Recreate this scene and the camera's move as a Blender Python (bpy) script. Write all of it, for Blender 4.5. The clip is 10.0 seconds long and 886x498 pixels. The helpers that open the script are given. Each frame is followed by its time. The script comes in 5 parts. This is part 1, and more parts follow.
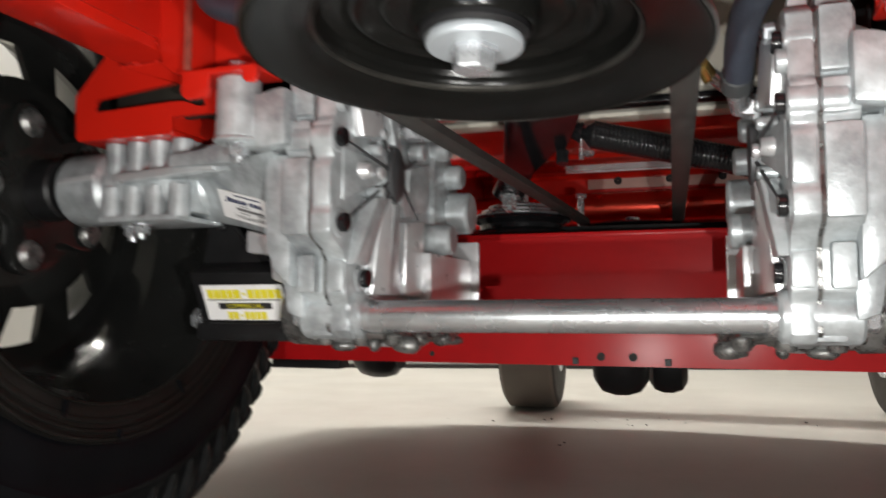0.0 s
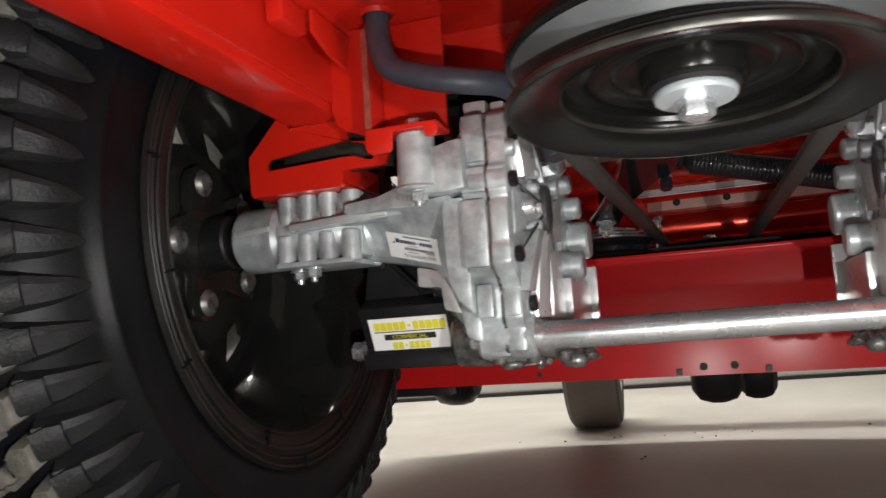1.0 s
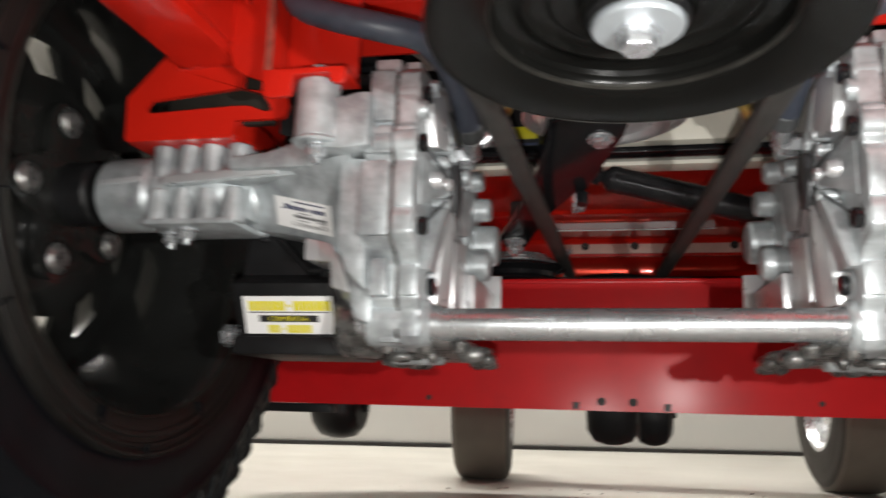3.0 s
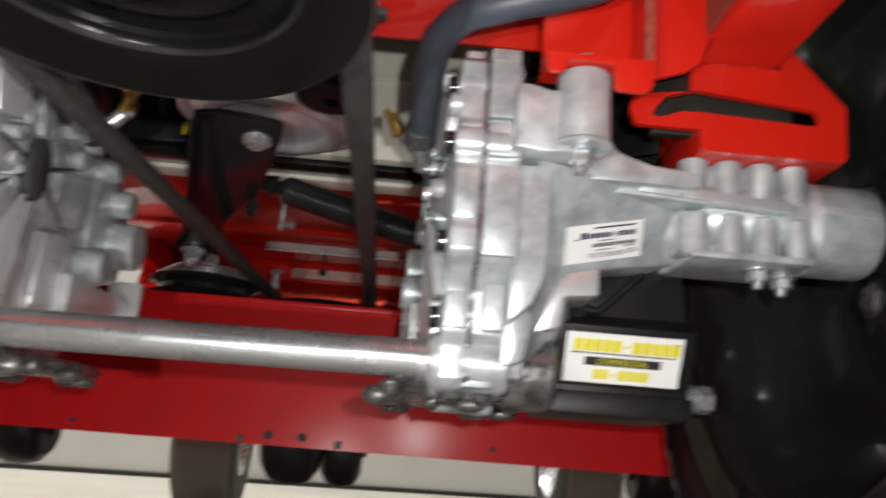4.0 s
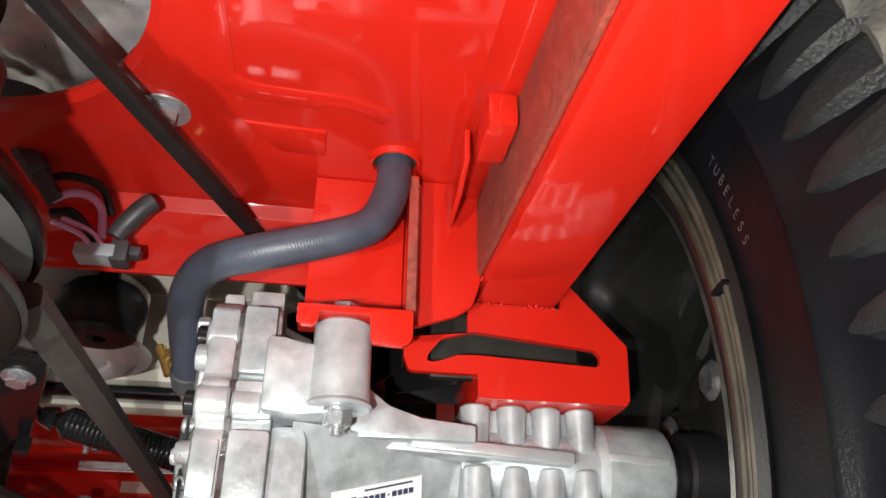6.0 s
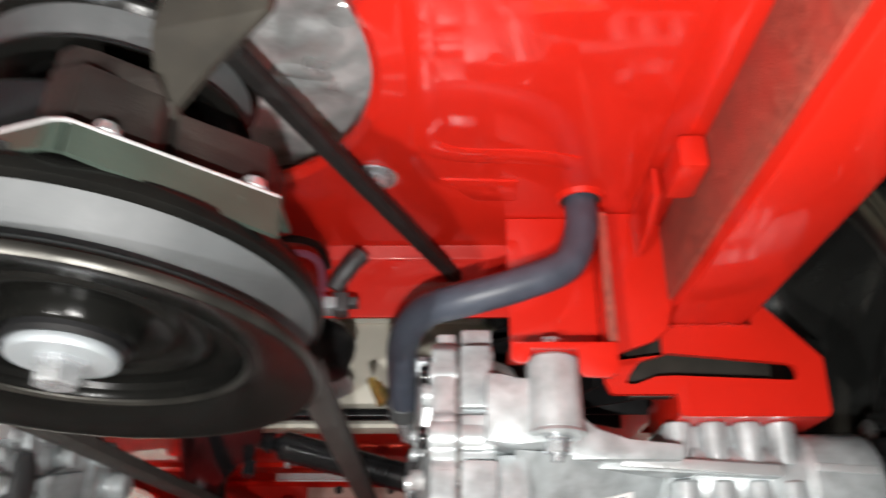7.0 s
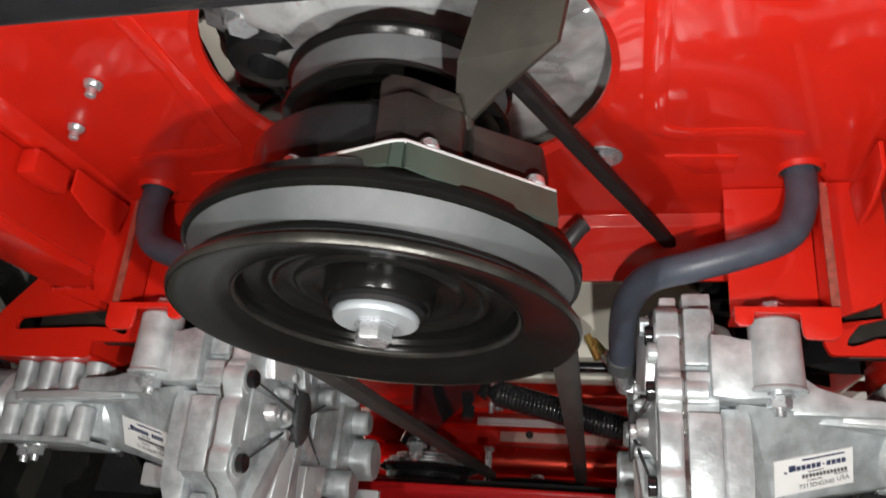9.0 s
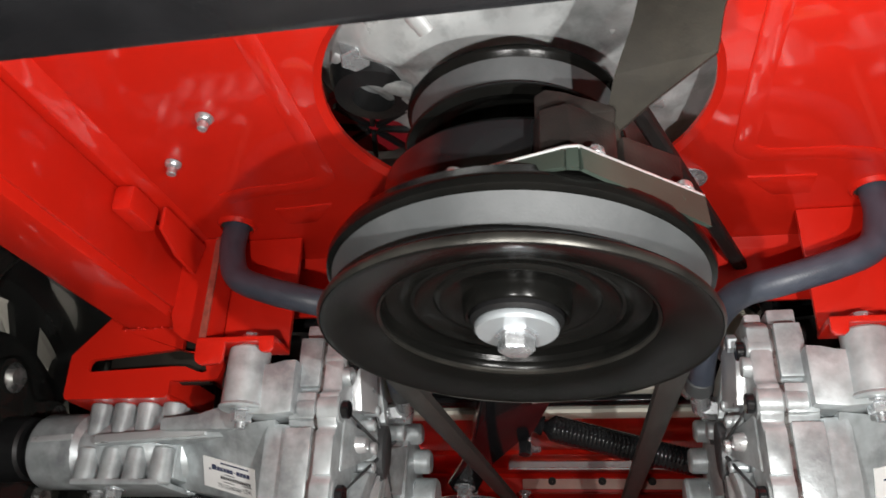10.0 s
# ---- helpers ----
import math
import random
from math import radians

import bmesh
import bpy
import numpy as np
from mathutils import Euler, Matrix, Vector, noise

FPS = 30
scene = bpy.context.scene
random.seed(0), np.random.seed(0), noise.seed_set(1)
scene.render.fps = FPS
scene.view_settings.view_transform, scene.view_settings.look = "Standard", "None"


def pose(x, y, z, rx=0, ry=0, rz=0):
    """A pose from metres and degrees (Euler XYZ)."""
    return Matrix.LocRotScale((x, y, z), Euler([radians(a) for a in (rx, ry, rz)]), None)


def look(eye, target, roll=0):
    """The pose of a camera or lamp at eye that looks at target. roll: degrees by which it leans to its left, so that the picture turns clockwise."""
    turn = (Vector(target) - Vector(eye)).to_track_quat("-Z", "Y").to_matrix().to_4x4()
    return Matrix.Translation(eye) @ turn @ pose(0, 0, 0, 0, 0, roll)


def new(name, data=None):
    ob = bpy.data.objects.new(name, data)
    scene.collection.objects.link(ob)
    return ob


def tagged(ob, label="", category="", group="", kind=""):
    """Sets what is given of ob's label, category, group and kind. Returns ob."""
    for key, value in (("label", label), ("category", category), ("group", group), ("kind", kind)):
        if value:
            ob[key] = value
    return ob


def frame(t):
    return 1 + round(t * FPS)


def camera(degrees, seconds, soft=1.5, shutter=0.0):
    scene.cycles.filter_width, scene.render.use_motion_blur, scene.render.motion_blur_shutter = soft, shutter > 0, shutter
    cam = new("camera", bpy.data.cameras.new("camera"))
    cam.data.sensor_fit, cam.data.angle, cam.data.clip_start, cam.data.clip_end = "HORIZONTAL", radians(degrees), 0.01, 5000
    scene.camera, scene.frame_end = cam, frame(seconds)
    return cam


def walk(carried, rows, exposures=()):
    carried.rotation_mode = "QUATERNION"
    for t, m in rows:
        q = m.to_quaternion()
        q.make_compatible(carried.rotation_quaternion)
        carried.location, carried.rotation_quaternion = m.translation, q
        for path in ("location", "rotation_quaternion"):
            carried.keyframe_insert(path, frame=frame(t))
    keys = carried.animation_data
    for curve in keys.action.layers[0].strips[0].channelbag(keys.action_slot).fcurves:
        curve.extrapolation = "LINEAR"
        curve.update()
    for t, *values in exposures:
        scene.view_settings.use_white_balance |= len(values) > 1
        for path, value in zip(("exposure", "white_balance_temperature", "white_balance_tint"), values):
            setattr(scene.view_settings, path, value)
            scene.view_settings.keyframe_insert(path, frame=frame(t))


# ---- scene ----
cam = camera(59.3, 10.0, shutter=0.5)
PATH = [
    (0, (0.079, -0.312, 0.203), (-0.544, 1.582, 0.357), -0.0),
    (0.5, (0.038, -0.379, 0.203), (-0.6, 1.503, 0.433), -2.7),
    (1, (-0.004, -0.402, 0.198), (-0.633, 1.481, 0.438), -3.7),
    (1.5, (-0.064, -0.395, 0.188), (-0.643, 1.495, 0.489), -3.9),
    (2, (-0.086, -0.39, 0.179), (-0.661, 1.502, 0.482), -3.1),
    (2.2, (-0.088, -0.39, 0.174), (-0.667, 1.5, 0.477), -2.8),
    (3.3, (0.02, -0.307, 0.149), (-0.257, 1.632, 0.554), 2.3),
    (3.5, (0.042, -0.291, 0.154), (-0.157, 1.66, 0.547), 2.2),
    (4, (0.109, -0.263, 0.157), (0.167, 1.675, 0.65), 4.5),
    (4.2, (0.127, -0.257, 0.160), (0.299, 1.66, 0.697), 3.9),
    (4.5, (0.158, -0.239, 0.186), (0.413, 1.648, 0.797), 2.9),
    (5, (0.176, -0.243, 0.198), (0.444, 1.549, 1.044), 2.9),
    (5.2, (0.176, -0.247, 0.202), (0.444, 1.534, 1.071), 2.1),
    (6.3, (0.172, -0.253, 0.215), (0.452, 1.508, 1.12), 0.4),
    (6.5, (0.167, -0.257, 0.218), (0.431, 1.512, 1.111), 0.0),
    (7, (0.134, -0.288, 0.221), (0.108, 1.513, 1.091), 0.2),
    (7.5, (0.11, -0.306, 0.229), (-0.135, 1.527, 0.991), 0.5),
    (8, (0.107, -0.321, 0.214), (-0.213, 1.558, 0.819), 2.7),
    (8.5, (0.106, -0.335, 0.214), (-0.272, 1.533, 0.82), 3.3),
    (9, (0.102, -0.342, 0.21), (-0.336, 1.464, 0.947), 4.6),
    (9.5, (0.06, -0.348, 0.187), (-0.333, 1.425, 1.025), 3.8),
    (10, (0.031, -0.358, 0.182), (-0.324, 1.4, 1.067), 2.1),
]
walk(cam, [(t, look(eye, target, roll)) for t, eye, target, roll in PATH],
     [(0, 0.25), (0.5, 0.15), (1, 0.2), (2, 0.4), (3.5, 0.32), (4, 0.12), (4.5, 0.0), (5, 0.4), (6.5, 0.65), (7.5, 0.45), (8.5, 0.35), (9, 0.2), (10, 0.2)])

# ---------- world and lights ----------
world = bpy.data.worlds.new("world")
scene.world = world
world.use_nodes = True
world.node_tree.nodes["Background"].inputs[0].default_value = (0.75, 0.85, 1.0, 1)
world.node_tree.nodes["Background"].inputs[1].default_value = 0.03


def lamp(name, kind, m, power, size=0.1, color=(1, 1, 1), size_y=None):
    data = bpy.data.lights.new(name, kind)
    data.energy, data.color = power, color
    if kind == "AREA":
        data.size = size
        if size_y:
            data.shape, data.size_y = "RECTANGLE", size_y
    else:
        data.shadow_soft_size = size
    ob = new(name, data)
    ob.matrix_world = m
    return ob


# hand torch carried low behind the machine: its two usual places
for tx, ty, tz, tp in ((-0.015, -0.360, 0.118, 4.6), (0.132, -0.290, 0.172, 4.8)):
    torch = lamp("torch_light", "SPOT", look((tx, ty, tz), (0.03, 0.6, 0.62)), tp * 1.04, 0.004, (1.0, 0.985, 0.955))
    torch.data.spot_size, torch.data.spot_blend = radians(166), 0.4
# the garage's ceiling lamps
for gx, gy, gp in ((-0.7, 1.75, 56), (2.2, 1.2, 19), (-2.4, 1.2, 25), (0.3, -1.6, 3)):
    lamp("ceiling_light", "AREA", look((gx, gy, 2.55), (gx, gy, 0)), gp, 1.2, (1.0, 0.96, 0.9), 0.25)


# ---------- materials ----------
def mat(name, color, rough=0.5, metal=0.0, coat=0.0, grain=0.0, scale=60.0, bump=0.0, dirt=None, dirt_scale=9.0, dirt_amount=0.5, spec=0.5, fine=900.0, coord="Object"):
    m = bpy.data.materials.new(name)
    m.use_nodes = True
    t = m.node_tree
    b = t.nodes["Principled BSDF"]
    b.inputs["Roughness"].default_value, b.inputs["Metallic"].default_value = rough, metal
    b.inputs["Coat Weight"].default_value, b.inputs["Specular IOR Level"].default_value = coat, spec * (0.6 if max(color) < 0.06 else 1.0)
    b.inputs["Coat Roughness"].default_value = 0.05
    tc = t.nodes.new("ShaderNodeTexCoord")
    n1, n2 = t.nodes.new("ShaderNodeTexNoise"), t.nodes.new("ShaderNodeTexNoise")
    for n, s in ((n1, scale), (n2, fine)):
        n.inputs["Scale"].default_value, n.inputs["Detail"].default_value = s, 6
        t.links.new(tc.outputs[coord], n.inputs["Vector"])
    lo, hi = [c * (1 - grain) for c in color], [min(1, c * (1 + grain)) for c in color]
    r = t.nodes.new("ShaderNodeValToRGB")
    r.color_ramp.elements[0].position, r.color_ramp.elements[1].position = 0.3, 0.7
    r.color_ramp.elements[0].color, r.color_ramp.elements[1].color = (*lo, 1), (*hi, 1)
    t.links.new(n1.outputs[0], r.inputs[0])
    out = r.outputs[0]
    if dirt:
        n3 = t.nodes.new("ShaderNodeTexNoise")
        n3.inputs["Scale"].default_value, n3.inputs["Detail"].default_value, n3.inputs["Roughness"].default_value = dirt_scale, 8, 0.65
        t.links.new(tc.outputs[coord], n3.inputs["Vector"])
        r3 = t.nodes.new("ShaderNodeValToRGB")
        r3.color_ramp.elements[0].position, r3.color_ramp.elements[1].position = 0.48, 0.72
        r3.color_ramp.elements[1].color = (dirt_amount,) * 3 + (1,)
        t.links.new(n3.outputs[0], r3.inputs[0])
        mix = t.nodes.new("ShaderNodeMixRGB")
        mix.inputs[2].default_value = (*dirt, 1)
        t.links.new(r3.outputs[0], mix.inputs[0])
        t.links.new(out, mix.inputs[1])
        out = mix.outputs[0]
    t.links.new(out, b.inputs["Base Color"])
    rr = t.nodes.new("ShaderNodeMapRange")
    rr.inputs["To Min"].default_value, rr.inputs["To Max"].default_value = max(0.03, rough * 0.75), min(1, rough * 1.25)
    t.links.new(n1.outputs[0], rr.inputs[0])
    t.links.new(rr.outputs[0], b.inputs["Roughness"])
    if bump:
        bp = t.nodes.new("ShaderNodeBump")
        bp.inputs["Strength"].default_value, bp.inputs["Distance"].default_value = bump, 0.001
        t.links.new(n2.outputs[0], bp.inputs["Height"])
        t.links.new(bp.outputs[0], b.inputs["Normal"])
    return m


RED = mat("red_gloss_paint", (0.55, 0.0140, 0.0060), 0.38, spec=0.25, coat=0.9, grain=0.05, scale=14, bump=0.10, fine=120)
DECKRED = mat("red_deck_paint", (0.50, 0.0075, 0.0095), 0.5, spec=0.10, coat=0.18, grain=0.08, scale=10, bump=0.04, fine=140, dirt=(0.30, 0.012, 0.012), dirt_scale=30, dirt_amount=0.25)
DECKRED.node_tree.nodes["Principled BSDF"].inputs["Coat Roughness"].default_value = 0.2
# brightened metallic red: a reflected highlight on the cross tube is put into it
TUBERED = mat("highlight_metallic_red", (0.85, 0.085, 0.050), 0.30, metal=0.9, coat=1.0, grain=0.08, scale=30, bump=0.05)
TUBERED.node_tree.nodes["Principled BSDF"].inputs["Coat Roughness"].default_value = 0.10
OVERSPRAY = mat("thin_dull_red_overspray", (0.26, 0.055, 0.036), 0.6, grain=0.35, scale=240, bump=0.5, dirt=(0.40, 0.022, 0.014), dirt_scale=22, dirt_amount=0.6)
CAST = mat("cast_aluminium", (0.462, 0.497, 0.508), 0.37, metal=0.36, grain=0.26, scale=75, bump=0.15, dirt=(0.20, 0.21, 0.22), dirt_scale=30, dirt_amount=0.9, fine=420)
BRIGHTALU = mat("machined_and_bright_aluminium", (0.68, 0.69, 0.70), 0.3, metal=0.6, grain=0.05, scale=90, bump=0.1)
STEEL = mat("bright_steel_tube", (0.54, 0.565, 0.58), 0.27, metal=0.85, grain=0.10, scale=40, bump=0.05, dirt=(0.44, 0.45, 0.46), dirt_scale=60, dirt_amount=0.5)
WASHER = mat("dull_zinc_plate", (0.36, 0.39, 0.41), 0.4, metal=0.3, grain=0.04, scale=120, bump=0.04)
PAN = mat("oily_dark_metal", (0.20, 0.20, 0.195), 0.28, metal=0.7, grain=0.5, scale=110, bump=0.9, fine=260, dirt=(0.03, 0.028, 0.025), dirt_scale=45, dirt_amount=0.8)
ZINC = mat("zinc_plated_steel", (0.58, 0.60, 0.62), 0.27, metal=0.75, grain=0.08, scale=120, bump=0.08)
BLACKPLASTIC = mat("black_plastic", (0.009, 0.009, 0.0095), 0.42, grain=0.2, scale=50, bump=0.2)
BLACKSTEEL = mat("black_painted_steel", (0.011, 0.011, 0.012), 0.17, coat=0.3, grain=0.2, scale=40, bump=0.05)
PULLEYBLACK = mat("black_pulley_paint", (0.0050, 0.0050, 0.0046), 0.20, spec=0.20, grain=0.25, scale=30, bump=0.08, dirt=(0.010, 0.009, 0.0075), dirt_scale=14, dirt_amount=0.5)
GROOVE = mat("worn_bare_groove", (0.056, 0.060, 0.062), 0.6, metal=0.05, grain=0.1, scale=40, bump=0.1, dirt=(0.085, 0.088, 0.09), dirt_scale=28, dirt_amount=0.7)
WORN = mat("worn_bare_edge", (0.050, 0.048, 0.043), 0.38, metal=0.7, grain=0.4, scale=50, bump=0.1, dirt=(0.02, 0.02, 0.018), dirt_scale=20, dirt_amount=0.8)
ARM = mat("dark_grey_arm", (0.075, 0.077, 0.08), 0.45, metal=0.4, grain=0.25, scale=60, bump=0.2)
COIL = mat("dark_brown_coil_steel", (0.016, 0.0135, 0.0125), 0.42, grain=0.3, scale=45, bump=0.25, dirt=(0.05, 0.04, 0.034), dirt_scale=30, dirt_amount=0.5)
PLATE = mat("yellow_zinc_plate", (0.055, 0.074, 0.060), 0.38, metal=0.35, grain=0.2, scale=35, bump=0.1)
STRAP = mat("grey_worn_strap", (0.028, 0.0255, 0.0215), 0.5, metal=0.3, grain=0.35, scale=30, bump=0.12, dirt=(0.050, 0.044, 0.034), dirt_scale=25, dirt_amount=0.7)
RUBBER = mat("tyre_rubber", (0.0040, 0.0044, 0.0054), 0.32, spec=0.15, grain=0.3, scale=26, bump=0.2, dirt=(0.010, 0.0098, 0.009), dirt_scale=14, dirt_amount=0.4)
TREAD = mat("dusty_tread_rubber", (0.092, 0.087, 0.073), 0.72, grain=0.5, scale=90, bump=0.8, fine=600, dirt=(0.026, 0.025, 0.021), dirt_scale=55, dirt_amount=0.8)
CASTERRUBBER = mat("worn_grey_rubber", (0.115, 0.098, 0.080), 0.7, grain=0.2, scale=12, bump=0.3)
CASTERSIDE = mat("dark_caster_rubber", (0.030, 0.026, 0.022), 0.6, grain=0.25, scale=20, bump=0.2)
LUG = mat("scuffed_lug_rubber", (0.0125, 0.0132, 0.0138), 0.42, spec=0.28, grain=0.4, scale=40, bump=0.6, fine=500, dirt=(0.015, 0.0145, 0.0125), dirt_scale=34, dirt_amount=0.5)
RIM = mat("black_wheel_paint", (0.0140, 0.0145, 0.0138), 0.26, coat=0.8, grain=0.3, scale=18, bump=0.06, dirt=(0.014, 0.013, 0.011), dirt_scale=12, dirt_amount=0.4)
RIMEDGE = mat("dusty_rim_flange", (0.0062, 0.0056, 0.005), 0.5, metal=0.0, grain=0.25, scale=40, bump=0.1)
RIMDUST = mat("olive_dust_on_rim", (0.040, 0.036, 0.025), 0.55, grain=0.4, scale=50, bump=0.15, dirt=(0.014, 0.012, 0.009), dirt_scale=22, dirt_amount=0.6)
HOSE = mat("blue_grey_rubber_hose", (0.050, 0.059, 0.080), 0.44, grain=0.16, scale=110, bump=0.5, fine=420)
hose_nodes = HOSE.node_tree
weave = hose_nodes.nodes.new("ShaderNodeTexWave")
weave.bands_direction = "DIAGONAL"
weave.inputs["Scale"].default_value, weave.inputs["Distortion"].default_value, weave.inputs["Detail"].default_value = 380, 4.0, 2
hose_coord = hose_nodes.nodes.new("ShaderNodeTexCoord")
hose_nodes.links.new(hose_coord.outputs["Object"], weave.inputs["Vector"])
for node in hose_nodes.nodes:
    if node.bl_idname == "ShaderNodeBump":
        hose_nodes.links.new(weave.outputs["Fac"], node.inputs["Height"])
        node.inputs["Strength"].default_value, node.inputs["Distance"].default_value = 0.12, 0.0005
BELT = mat("dark_rubber_belt", (0.016, 0.0150, 0.0145), 0.55, grain=0.25, scale=70, bump=0.3)
DECKBELT = mat("grey_fabric_belt", (0.048, 0.046, 0.043), 0.6, grain=0.3, scale=120, bump=0.4, dirt=(0.035, 0.034, 0.032), dirt_scale=40, dirt_amount=0.6)
CREAM = mat("cream_plastic", (0.72, 0.68, 0.58), 0.5, grain=0.08, scale=14, bump=0.1)
WHITE = mat("white_label", (0.80, 0.80, 0.79), 0.4, grain=0.03, scale=60)
YELLOW = mat("yellow_print", (0.70, 0.62, 0.02), 0.45, grain=0.04, scale=60)
INK = mat("black_print", (0.02, 0.02, 0.022), 0.5, grain=0.1, scale=60)
NAVY = mat("dark_blue_print", (0.03, 0.04, 0.09), 0.5, grain=0.1, scale=60)
BRASS = mat("brass_fitting", (0.55, 0.40, 0.12), 0.3, metal=0.9, grain=0.1, scale=80, bump=0.1)
PINK = mat("pink_wire_sheath", (0.60, 0.30, 0.52), 0.45, grain=0.05, scale=60)
FANRED = mat("dark_red_plastic", (0.30, 0.012, 0.020), 0.4, grain=0.1, scale=40, bump=0.1)
# pale pink puts the light falling on the perforated strip into its colour
LITPINK = mat("lit_pale_pink", (0.62, 0.42, 0.35), 0.5, grain=0.1, scale=40, bump=0.1)
CONCRETE = mat("pale_sealed_concrete", (0.50, 0.485, 0.44), 0.5, grain=0.10, scale=3.5, bump=0.25, fine=70, dirt=(0.33, 0.30, 0.25), dirt_scale=2.2, dirt_amount=0.45)
WALLPAINT = mat("white_panel_paint", (0.72, 0.72, 0.70), 0.5, grain=0.03, scale=2, bump=0.05, fine=60)
CEILPAINT = mat("ceiling_paint", (0.7, 0.69, 0.66), 0.8, grain=0.03, scale=3, bump=0.1, fine=60)
DARKGAP = mat("dark_gap_and_seal", (0.03, 0.028, 0.026), 0.7, grain=0.2, scale=20)
ENGINE = mat("engine_cast_aluminium", (0.66, 0.68, 0.68), 0.3, metal=0.55, grain=0.14, scale=30, bump=0.12, dirt=(0.22, 0.235, 0.235), dirt_scale=26, dirt_amount=0.9, fine=300)
BLUE = mat("blue_carton", (0.02, 0.05, 0.30), 0.5, grain=0.1, scale=20)


# ---------- mesh helpers ----------
def thing(name, at, label, category, group="", kind=""):
    ob = new(name)
    ob.location = at
    ob.empty_display_size = 0.02
    return tagged(ob, label, category, group, kind)


def finish(name, bm, material, s=1, sharp=38):
    if s < 0:
        for v in bm.verts:
            v.co.x = -v.co.x
    bmesh.ops.recalc_face_normals(bm, faces=bm.faces)
    lim = radians(sharp)
    for f in bm.faces:
        f.smooth = True
    for e in bm.edges:
        e.smooth = len(e.link_faces) == 2 and e.calc_face_angle(0) < lim
    me = bpy.data.meshes.new(name)
    bm.to_mesh(me)
    bm.free()
    for m in material if isinstance(material, (list, tuple)) else [material]:
        me.materials.append(m)
    return me


def base_of(ob):
    m = Matrix.Translation(ob.location) if ob.type == "EMPTY" else Matrix.Identity(4)
    return m


def part(name, bm, material, parent, label="", s=1, sharp=38):
    """One mesh, given in world metres, under a thing or under a part of one."""
    ob = new(name, finish(name, bm, material, s, sharp))
    ob.parent = parent
    ob.matrix_parent_inverse = base_of(parent).inverted()
    if label:
        ob["label"] = label
    return ob


def solid(name, bm, material, label, category, group="", kind="", sharp=38):
    return tagged(new(name, finish(name, bm, material, 1, sharp)), label, category, group, kind)


def grow(*adds):
    bm = bmesh.new()
    for f in adds:
        f(bm)
    return bm


def bevelled(bm, geom, width, segments=2):
    if width:
        edges = [e for e in {e for v in geom for e in v.link_edges} if len(e.link_faces) == 2 and e.calc_face_angle(0) > 0.5]
        bmesh.ops.bevel(bm, geom=edges, offset=width, segments=segments, affect="EDGES", profile=0.6, clamp_overlap=True)


def box(x0, x1, y0, y1, z0, z1, bevel=0.0, m=None):
    def add(bm):
        sub = bmesh.new()
        bmesh.ops.create_cube(sub, size=1)
        for v in sub.verts:
            v.co = Vector(((x0 + x1) / 2 + v.co.x * (x1 - x0), (y0 + y1) / 2 + v.co.y * (y1 - y0), (z0 + z1) / 2 + v.co.z * (z1 - z0)))
        bevelled(sub, sub.verts, bevel)
        join(bm, sub, m)
    return add


def join(bm, sub, m=None):
    sub.verts.index_update()
    vs = [bm.verts.new(m @ v.co if m else v.co) for v in sub.verts]
    for f in sub.faces:
        try:
            g = bm.faces.new([vs[v.index] for v in f.verts])
            g.material_index = f.material_index
        except ValueError:
            pass
    sub.free()


def prism(points, axis, lo, hi, bevel=0.0, m=None, seg=2):
    """A closed outline pushed along an axis; the outline's two numbers are the other axes in order."""
    def place(a, b, c):
        return {"x": (c, a, b), "y": (a, c, b), "z": (a, b, c)}[axis]

    def add(bm):
        sub = bmesh.new()
        low = [sub.verts.new(place(a, b, lo)) for a, b in points]
        high = [sub.verts.new(place(a, b, hi)) for a, b in points]
        sub.faces.new(low)
        sub.faces.new(high[::-1])
        n = len(points)
        for i in range(n):
            sub.faces.new((low[i], high[i], high[(i + 1) % n], low[(i + 1) % n]))
        bmesh.ops.recalc_face_normals(sub, faces=sub.faces)
        bevelled(sub, sub.verts, bevel, seg)
        join(bm, sub, m)
    return add


def frame_of(way):
    way = Vector(way).normalized()
    u = way.orthogonal().normalized()
    return u, way.cross(u)


def rod(p, q, r, r2=None, n=20, bevel=0.0):
    def add(bm):
        a, b = Vector(p), Vector(q)
        u, w = frame_of(b - a)
        sub = bmesh.new()
        rings = []
        d = (b - a).normalized()
        rows = [(a, r), (b, r if r2 is None else r2)]
        if bevel:
            rows = [(a, r - bevel), (a + d * bevel, r), (b - d * bevel, rows[1][1]), (b, rows[1][1] - bevel)]
        for c, k in rows:
            rings.append([sub.verts.new(c + (u * math.cos(i * math.tau / n) + w * math.sin(i * math.tau / n)) * k) for i in range(n)])
        for j in range(len(rings) - 1):
            for i in range(n):
                sub.faces.new((rings[j][i], rings[j][(i + 1) % n], rings[j + 1][(i + 1) % n], rings[j + 1][i]))
        sub.faces.new(rings[0])
        sub.faces.new(rings[-1][::-1])
        join(bm, sub)
    return add


